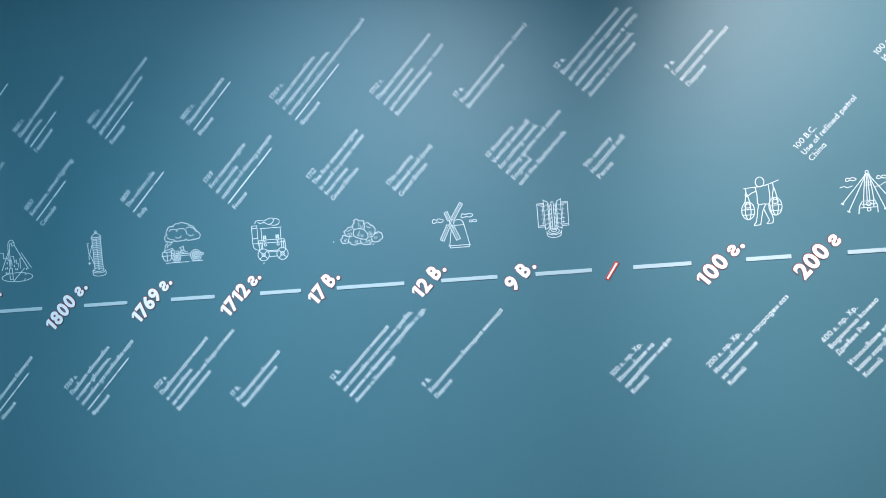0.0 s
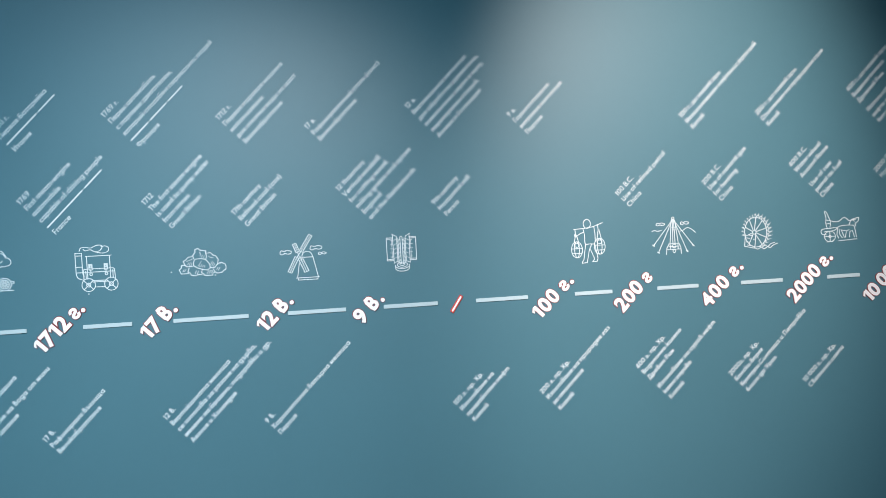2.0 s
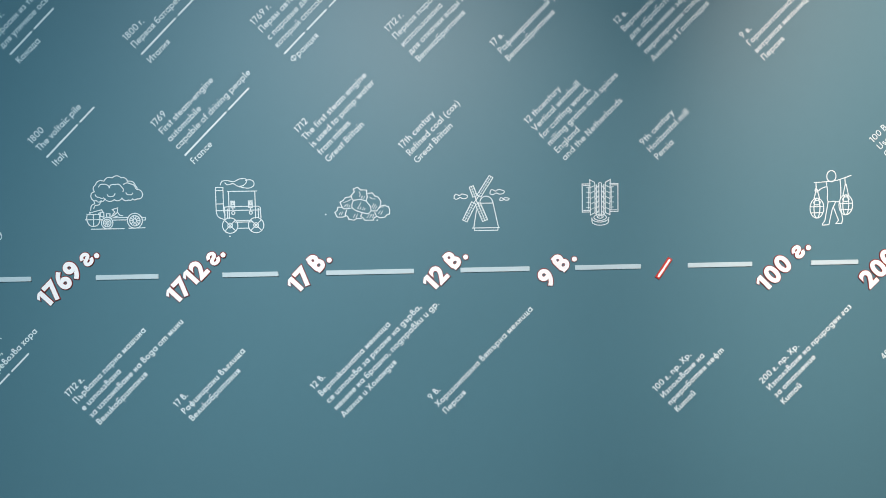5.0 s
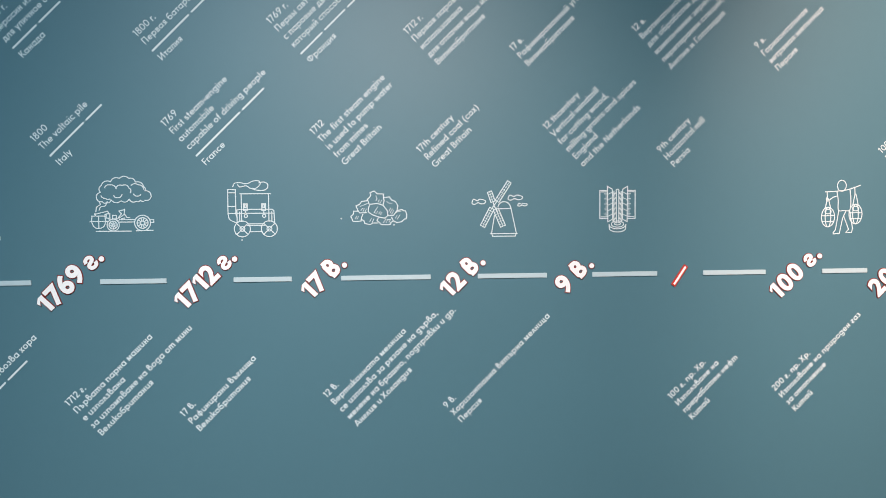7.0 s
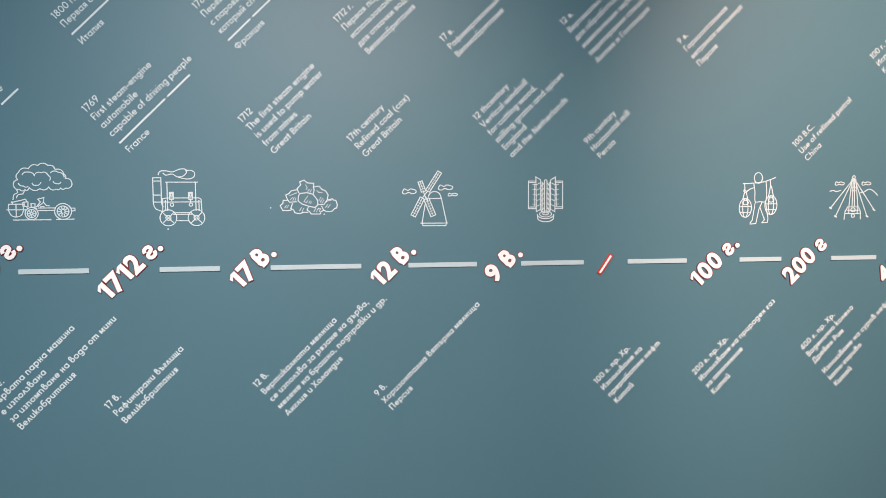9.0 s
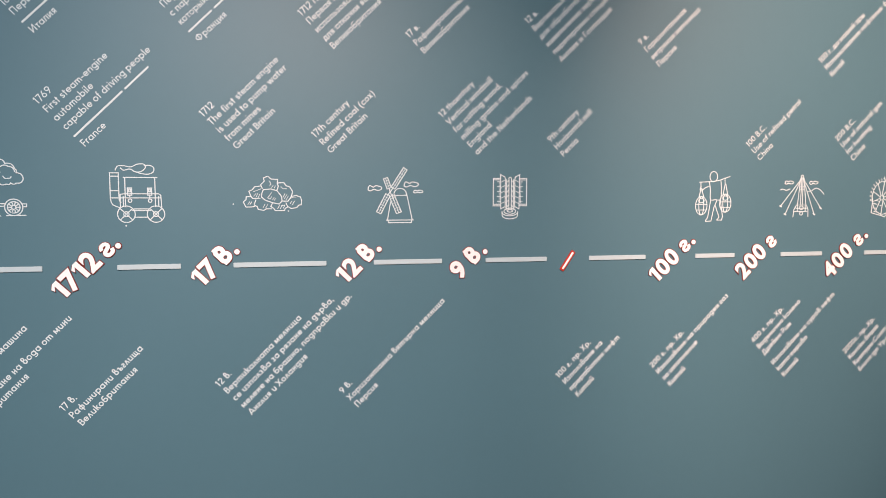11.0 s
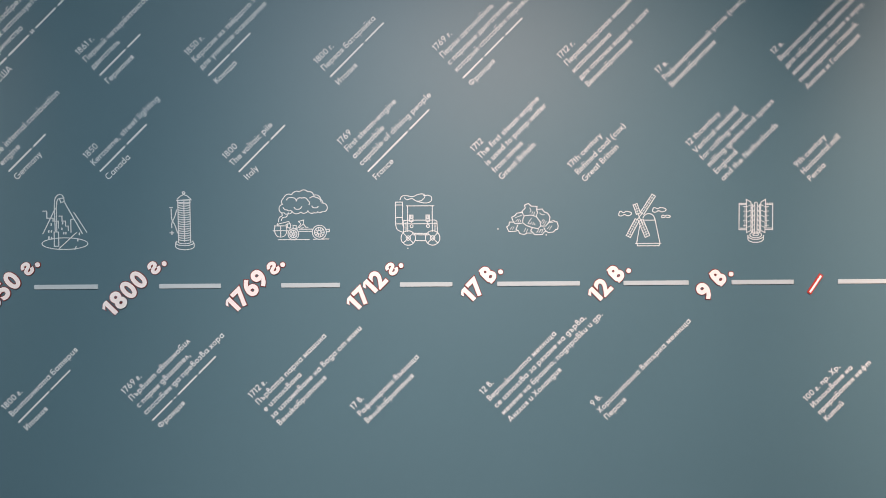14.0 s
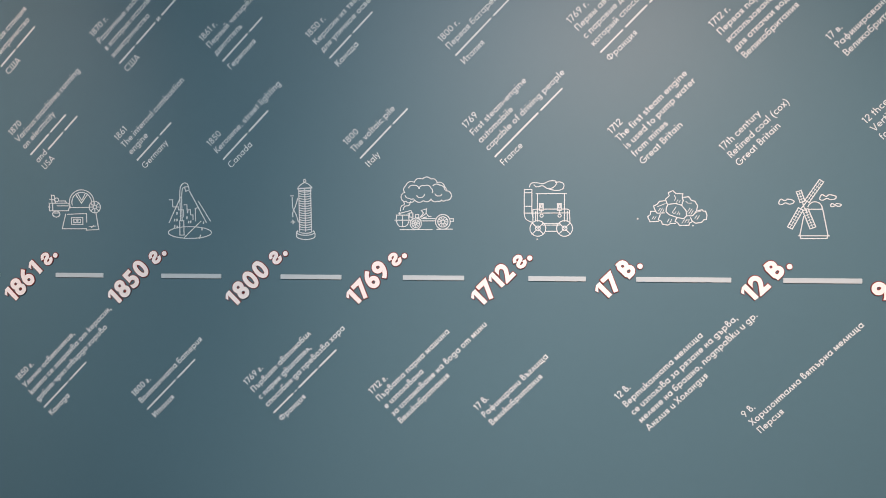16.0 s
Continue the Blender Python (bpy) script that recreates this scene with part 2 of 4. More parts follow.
# a geometric alphabet for the captions: width, then the pieces, as above
ROUND = ("o", 0.265, MID, 0.185, 0.182, 0, 360)
BOWL = ("o", 0.285, MID, 0.185, 0.182, 0, 360)
ARCH = ("o", 0.25, 0.265, 0.15, 0.14, 0, 180)
CUP = ("o", 0.25, 0.185, 0.15, 0.14, 180, 360)
BREVE = ("o", 0.25, 0.66, 0.09, 0.07, 180, 360)
STEM = ("s", 0.10, 0, X)
CAPITAL = ("s", 0.12, 0, C)
CAPTION_PIECES = {
    "o": (0.53, ROUND),
    "c": (0.44, ("o", 0.265, MID, 0.185, 0.182, 45, 315)),
    "e": (0.52, ("o", 0.265, MID, 0.185, 0.182, 0, 322), ("b", 0.08, 0.47, MID)),
    "ë": (0.52, ("o", 0.265, MID, 0.185, 0.182, 0, 322), ("b", 0.08, 0.47, MID), ("s", 0.18, 0.56, 0.65), ("s", 0.35, 0.56, 0.65)),
    "a": (0.55, ROUND, ("s", 0.45, 0, X)),
    "b": (0.55, ("s", 0.10, 0, 0.7), BOWL),
    "d": (0.55, ROUND, ("s", 0.45, 0, 0.7)),
    "p": (0.55, ("s", 0.10, -0.19, X), BOWL),
    "q": (0.55, ROUND, ("s", 0.45, -0.19, X)),
    "g": (0.55, ROUND, ("s", 0.45, -0.04, X), ("o", 0.275, -0.04, 0.175, 0.125, 205, 360)),
    "n": (0.50, STEM, ARCH, ("s", 0.40, 0, 0.265)),
    "h": (0.50, ("s", 0.10, 0, 0.7), ARCH, ("s", 0.40, 0, 0.265)),
    "m": (0.70, STEM, ("o", 0.225, 0.275, 0.125, 0.13, 0, 180), ("s", 0.35, 0, 0.275), ("o", 0.475, 0.275, 0.125, 0.13, 0, 180), ("s", 0.60, 0, 0.275)),
    "u": (0.50, ("s", 0.10, 0.185, X), CUP, ("s", 0.40, 0, X)),
    "ŭ": (0.50, ("s", 0.10, 0.185, X), CUP, ("s", 0.40, 0, X), BREVE),
    "r": (0.32, STEM, ("o", 0.235, 0.27, 0.135, 0.135, 62, 180)),
    "t": (0.29, ("s", 0.14, 0, 0.6), ("b", 0.02, 0.27, 0.405)),
    "f": (0.29, ("s", 0.13, 0, 0.56), ("o", 0.235, 0.56, 0.105, 0.1, 75, 180), ("b", 0.02, 0.26, 0.405)),
    "i": (0.20, STEM, ("s", 0.10, 0.56, 0.655)),
    "l": (0.20, ("s", 0.10, 0, 0.7)),
    "k": (0.43, ("s", 0.10, 0, 0.7), ("d", 0.36, X, 0.12, 0.17), ("d", 0.2, 0.26, 0.39, 0)),
    "s": (0.38, ("o", 0.19, 0.318, 0.11, 0.09, 25, 270), ("o", 0.19, 0.134, 0.12, 0.094, 90, -155)),
    "ƨ": (0.38, ("o", 0.18, 0.318, 0.11, 0.09, 155, -90), ("o", 0.18, 0.134, 0.12, 0.094, 90, 335)),
    "v": (0.42, ("d", 0.05, X, 0.21, 0), ("d", 0.37, X, 0.21, 0)),
    "ʌ": (0.42, ("d", 0.21, X, 0.05, 0), ("d", 0.21, X, 0.37, 0)),
    "w": (0.66, ("d", 0.05, X, 0.19, 0), ("d", 0.33, X, 0.19, 0), ("d", 0.33, X, 0.47, 0), ("d", 0.61, X, 0.47, 0)),
    "x": (0.42, ("d", 0.05, X, 0.37, 0), ("d", 0.37, X, 0.05, 0)),
    "y": (0.42, ("d", 0.05, X, 0.21, 0.02), ("d", 0.37, X, 0.142, -0.19)),
    "z": (0.38, ("b", 0.04, 0.34, 0.404), ("b", 0.03, 0.35, 0.045), ("d", 0.29, 0.4, 0.08, 0.05)),
    "ϐ": (0.50, ("o", 0.22, 0.545, 0.11, 0.115, -80, 180), ("s", 0.11, 0.2, 0.545), ("o", 0.265, 0.21, 0.165, 0.168, 0, 360)),
    "б": (0.53, ("o", 0.265, 0.205, 0.185, 0.165, 0, 360), ("s", 0.08, 0.2, 0.37), ("o", 0.29, 0.37, 0.21, 0.26, 90, 180), ("b", 0.28, 0.43, 0.63)),
    "в": (0.43, ("s", 0.11, 0, X), ("b", 0.11, 0.24, 0.404), ("b", 0.11, 0.25, 0.235), ("b", 0.11, 0.25, 0.045), ("o", 0.24, 0.32, 0.08, 0.084, -90, 90),
          ("o", 0.25, 0.14, 0.095, 0.095, -90, 90)),
    "г": (0.33, ("s", 0.11, 0, X), ("b", 0.11, 0.31, 0.404)),
    "д": (0.50, ("b", 0.01, 0.48, 0.045), ("s", 0.05, -0.1, 0.05), ("s", 0.44, -0.1, 0.05), ("s", 0.37, 0, X), ("b", 0.15, 0.37, 0.404), ("d", 0.17, X, 0.1, 0.045)),
    "ж": (0.64, ("s", 0.32, 0, X), ("d", 0.56, X, 0.35, 0.2), ("d", 0.42, 0.26, 0.59, 0), ("d", 0.08, X, 0.29, 0.2), ("d", 0.22, 0.26, 0.05, 0)),
    "з": (0.38, ("o", 0.17, 0.323, 0.105, 0.085, -90, 150), ("o", 0.17, 0.137, 0.12, 0.095, 90, -150)),
    "и": (0.50, STEM, ("s", 0.40, 0, X), ("d", 0.39, 0.42, 0.11, 0.03)),
    "й": (0.50, STEM, ("s", 0.40, 0, X), ("d", 0.39, 0.42, 0.11, 0.03), BREVE),
    "к": (0.42, STEM, ("d", 0.36, X, 0.12, 0.17), ("d", 0.2, 0.26, 0.39, 0)),
    "л": (0.47, ("s", 0.37, 0, X), ("b", 0.15, 0.37, 0.404), ("d", 0.17, X, 0.07, 0)),
    "м": (0.57, STEM, ("s", 0.47, 0, X), ("d", 0.11, X, 0.285, 0.06), ("d", 0.46, X, 0.285, 0.06)),
    "п": (0.49, STEM, ("s", 0.39, 0, X), ("b", 0.10, 0.39, 0.404)),
    "т": (0.37, ("s", 0.185, 0, X), ("b", 0.02, 0.35, 0.404)),
    "ш": (0.64, ("s", 0.11, 0, X), ("s", 0.32, 0, X), ("s", 0.53, 0, X), ("b", 0.11, 0.53, 0.045)),
    "э": (0.44, ("o", 0.175, MID, 0.185, 0.182, -135, 135), ("b", 0.15, 0.36, MID)),
    "A": (0.62, ("d", 0.31, C, 0.05, 0), ("d", 0.31, C, 0.57, 0), ("b", 0.14, 0.48, 0.19)),
    "B": (0.50, CAPITAL, ("b", 0.12, 0.28, 0.637), ("b", 0.12, 0.30, 0.36), ("b", 0.12, 0.30, 0.045), ("o", 0.28, 0.4985, 0.12, 0.1385, -90, 90),
          ("o", 0.30, 0.2025, 0.135, 0.1575, -90, 90)),
    "C": (0.66, ("o", 0.37, 0.341, 0.30, 0.297, 48, 312)),
    "D": (0.64, CAPITAL, ("b", 0.12, 0.27, 0.637), ("b", 0.12, 0.27, 0.045), ("o", 0.27, 0.341, 0.28, 0.296, -90, 90)),
    "Д": (0.66, ("b", 0.02, 0.64, 0.045), ("s", 0.06, -0.13, 0.05), ("s", 0.60, -0.13, 0.05), ("s", 0.50, 0, C), ("b", 0.20, 0.50, 0.637), ("d", 0.23, C, 0.13, 0.045)),
    "E": (0.46, CAPITAL, ("b", 0.12, 0.42, 0.637), ("b", 0.12, 0.40, 0.345), ("b", 0.12, 0.42, 0.045)),
    "F": (0.43, CAPITAL, ("b", 0.12, 0.41, 0.637), ("b", 0.12, 0.38, 0.345)),
    "G": (0.74, ("o", 0.37, 0.341, 0.30, 0.297, 48, 352), ("b", 0.40, 0.71, 0.325)),
    "Г": (0.42, CAPITAL, ("b", 0.12, 0.41, 0.637)),
    "H": (0.62, CAPITAL, ("s", 0.50, 0, C), ("b", 0.12, 0.50, 0.35)),
    "И": (0.64, CAPITAL, ("s", 0.52, 0, C), ("d", 0.51, 0.64, 0.13, 0.04)),
    "K": (0.53, CAPITAL, ("d", 0.46, C, 0.14, 0.27), ("d", 0.24, 0.39, 0.50, 0)),
    "Л": (0.62, ("s", 0.50, 0, C), ("b", 0.2, 0.50, 0.637), ("d", 0.22, C, 0.08, 0)),
    "M": (0.78, CAPITAL, ("s", 0.66, 0, C), ("d", 0.13, C, 0.39, 0.08), ("d", 0.65, C, 0.39, 0.08)),
    "N": (0.65, CAPITAL, ("s", 0.53, 0, C), ("d", 0.13, C, 0.52, 0)),
    "O": (0.75, ("o", 0.37, 0.341, 0.30, 0.297, 0, 360)),
    "P": (0.48, CAPITAL, ("b", 0.12, 0.28, 0.637), ("b", 0.12, 0.28, 0.32), ("o", 0.28, 0.4785, 0.135, 0.1585, -90, 90)),
    "R": (0.50, CAPITAL, ("b", 0.12, 0.28, 0.637), ("b", 0.12, 0.28, 0.32), ("o", 0.28, 0.4785, 0.135, 0.1585, -90, 90), ("d", 0.26, 0.32, 0.45, 0)),
    "П": (0.62, CAPITAL, ("s", 0.50, 0, C), ("b", 0.12, 0.50, 0.637)),
    "S": (0.48, ("o", 0.24, 0.495, 0.145, 0.142, 25, 270), ("o", 0.24, 0.198, 0.155, 0.155, 90, -155)),
    "T": (0.46, ("s", 0.23, 0, C), ("b", 0.02, 0.44, 0.637)),
    "U": (0.62, ("s", 0.12, 0.22, C), ("o", 0.31, 0.22, 0.19, 0.175, 180, 360), ("s", 0.50, 0.22, C)),
    "У": (0.55, ("d", 0.05, C, 0.29, 0.22), ("d", 0.51, C, 0.19, 0)),
    "V": (0.58, ("d", 0.05, C, 0.29, 0), ("d", 0.53, C, 0.29, 0)),
    "W": (0.86, ("d", 0.05, C, 0.24, 0), ("d", 0.43, C, 0.24, 0), ("d", 0.43, C, 0.62, 0), ("d", 0.81, C, 0.62, 0)),
    "X": (0.56, ("d", 0.06, C, 0.50, 0), ("d", 0.50, C, 0.06, 0)),
    "Ш": (0.84, CAPITAL, ("s", 0.42, 0, C), ("s", 0.72, 0, C), ("b", 0.12, 0.72, 0.045)),
    "0": (0.53, ("o", 0.265, 0.341, 0.185, 0.296, 0, 360)),
    "1": (0.30, ("s", 0.18, 0, C), ("d", 0.17, C, 0.05, 0.54)),
    "2": (0.50, ("o", 0.25, 0.477, 0.16, 0.16, 170, -38), ("d", 0.375, 0.38, 0.10, 0.06), ("b", 0.05, 0.45, 0.045)),
    "4": (0.53, ("d", 0.35, C, 0.09, 0.16), ("b", 0.05, 0.49, 0.17), ("s", 0.37, 0, C)),
    "5": (0.49, ("b", 0.15, 0.42, 0.637), ("d", 0.17, 0.66, 0.13, 0.34), ("o", 0.235, 0.215, 0.175, 0.17, -145, 130)),
    "6": (0.52, ("o", 0.26, 0.205, 0.175, 0.16, 0, 360), ("d", 0.33, C, 0.115, 0.28)),
    "7": (0.46, ("b", 0.04, 0.43, 0.637), ("d", 0.40, 0.64, 0.17, 0)),
    "8": (0.51, ("o", 0.255, 0.508, 0.13, 0.132, 0, 360), ("o", 0.255, 0.2, 0.165, 0.158, 0, 360)),
    "9": (0.52, ("o", 0.26, 0.477, 0.175, 0.16, 0, 360), ("d", 0.405, 0.40, 0.19, 0)),
}


def pieced(c, weight, thick, shapes):
    h = 0.045 + weight
    wide, *pieces = shapes[c]
    verts, faces = [], []

    def slab(front):
        n, k = len(verts), len(front)
        verts.extend([(x, y, thick) for x, y in front] + [(x, y, -thick) for x, y in front])
        faces.append(tuple(range(n, n + k)))
        faces.extend((n + i, n + k + i, n + k + (i + 1) % k, n + (i + 1) % k) for i in range(k))

    for kind, *v in pieces:
        if kind == "s":
            grow = weight if shapes is PIECES and c == "B" else 0
            slab([(v[0] - h, v[1] - grow), (v[0] + h, v[1] - grow), (v[0] + h, v[2] + grow), (v[0] - h, v[2] + grow)])
        elif kind == "b":
            slab([(v[0], v[2] - h), (v[1], v[2] - h), (v[1], v[2] + h), (v[0], v[2] + h)])
        elif kind == "d":
            w = h * math.hypot(v[2] - v[0], v[3] - v[1]) / abs(v[3] - v[1])
            slab([(v[2] - w, v[3]), (v[2] + w, v[3]), (v[0] + w, v[1]), (v[0] - w, v[1])])
        else:
            x, y, rx, ry, start, end = v
            n, steps = len(verts), 16
            for i in range(steps + 1):
                a = radians(start + (end - start) * i / steps)
                for r in (h, -h):
                    verts.extend((x + (rx + r) * math.cos(a), y + (ry + r) * math.sin(a), z) for z in (thick, -thick))
            for i in range(steps):
                j = n + 4 * i
                faces.extend([(j, j + 4, j + 6, j + 2), (j, j + 1, j + 5, j + 4), (j + 2, j + 6, j + 7, j + 3)])
    return verts, faces, wide + 1.4 * weight


def glyph(c, weight, thick=0.01, fine=3):
    """Vertices, faces and advance of one letter, for a capital's height of 1; thick letters are those of the raised years."""
    key = c, weight, thick, fine
    if key in GLYPHS:
        return GLYPHS[key]
    shapes = PIECES if thick > 0.01 or c not in CAPTION_PIECES else CAPTION_PIECES
    if c in shapes:
        verts, faces, wide = pieced(c, weight, thick, shapes)
    elif c == "1":
        s = 0.052 + weight
        shape = [(0.24 - s, 0), (0.24 + s, 0), (0.24 + s, BARLIKE), (0.24 - s, BARLIKE), (0.03 - s * 0.55, BARLIKE - 0.13),
                 (0.03 - s * 0.1, BARLIKE - 0.13 - 1.4 * s), (0.24 - s, BARLIKE - 1.25 * s)]
        shape = [(x + 0.08, y) for x, y in shape]
        k = len(shape)
        verts = [(x, y, thick) for x, y in shape] + [(x, y, -thick) for x, y in shape]
        faces = [tuple(range(k)), *[(i, k + i, k + (i + 1) % k, (i + 1) % k) for i in range(k)]]
        wide = 0.44 + 1.2 * weight
    else:
        verts, faces = outline(c, weight, thick, fine)
        both, stem = outline(c + "I", 0, 0, 1)[0], outline("I", 0, 0, 1)[0]
        wide = max(v[0] for v in both) - max(v[0] for v in stem) + 1.4 * weight
    # pieces of a letter that overlap lie on one another, not in one plane
    owner = list(range(len(verts)))

    def root(i):
        while owner[i] != i:
            i = owner[i]
        return i

    for f in faces:
        if all(verts[i][2] > 0 for i in f):
            for i in f[1:]:
                owner[root(i)] = root(f[0])
    levels = {}
    for f in faces:
        if all(verts[i][2] > 0 for i in f):
            levels.setdefault(root(f[0]), len(levels))
    verts = [(x, y, 1 + 0.16 * levels.get(root(i), 0) if z > 0 else 0.0) for i, (x, y, z) in enumerate(verts)]
    k = 1 / BARLIKE
    if ord(c) > 0x17F and c not in shapes:
        k *= 0.937 if c.isupper() else 0.86
    out = [(x * k, y * k, z) for x, y, z in verts], faces, wide * k
    GLYPHS[key] = out
    return out


# Bulgarian lower-case forms of the Cyrillic letters
BULGARIAN = str.maketrans("гвийтпдкл", "ƨϐuŭmngkʌ")
# letters that Cyrillic and Latin share
SHARED = str.maketrans("аеорсухёАВЕКМНОРСТХ", "aeopcyxëABEKMHOPCTX")


def text_width(text, weight, track, space):
    return sum((space if c == " " else glyph(c, weight)[2] + track) for c in text)


def line_mesh(text, cap, weight, track, space, thick):
    """One line of lettering that runs up the wall at 45 degrees from its own origin; words written ~n are plain bars n capitals long."""
    verts, faces, pen, k = [], [], 0.0, math.sqrt(0.5)

    def put(x, y, z):
        verts.append((k * (x - y), -z, k * (x + y)))

    for word in text.split(" "):
        if word.startswith("~"):
            n, long = len(verts), float(word[1:])
            for z in (thick, 0.0):
                for x, y in ((pen + 0.06, 0.20), (pen + long - 0.06, 0.20), (pen + long - 0.06, 0.46), (pen + 0.06, 0.46)):
                    put(x * cap, y * cap, z)
            faces += [(n, n + 1, n + 2, n + 3), *[(n + i, n + 4 + i, n + 4 + (i + 1) % 4, n + (i + 1) % 4) for i in range(4)]]
            pen += long
            pen += space
            continue
        for c in word:
            vs, fs, wide = glyph(c, weight)
            n = len(verts)
            for x, y, z in vs:
                put((pen + x) * cap, y * cap, thick * z)
            faces += [tuple(n + i for i in f) for f in fs if any(vs[i][2] > 0 for i in f)]
            pen += wide + track
        pen += space
    return mesh_of("text_line", verts, faces, VINYL)


PITCH = 0.0412
STYLES = {
    "english": (0.0262, 0.0, 0.016, 0.34),
    "russian": (0.0262, 0.0, 0.004, 0.34),
    "bulgarian": (0.0257, 0.009, 0.015, 0.34),
}


def caption(style, x, z, label, *lines):
    """A block of lettering. (x, z) is the start of its last line; an empty line is a short gap."""
    cap, weight, track, space = STYLES[style]
    thing = tagged(new("wall_caption"), label, "caption", style + " captions")
    thing.location = (x, 0, z)
    up = 0.0
    for line in reversed(lines):
        if not line:
            up += 0.65 * PITCH
            continue
        text = line.translate(BULGARIAN) if style == "bulgarian" else line
        ob = part("text_line", line_mesh(text.translate(SHARED), cap, weight, track, space, 0.0004), thing)
        ob.location = (-up * math.sqrt(0.5), 0, up * math.sqrt(0.5))
        up += PITCH
    return thing


def say(language, topic):
    return f"white vinyl {language} caption about {topic}"


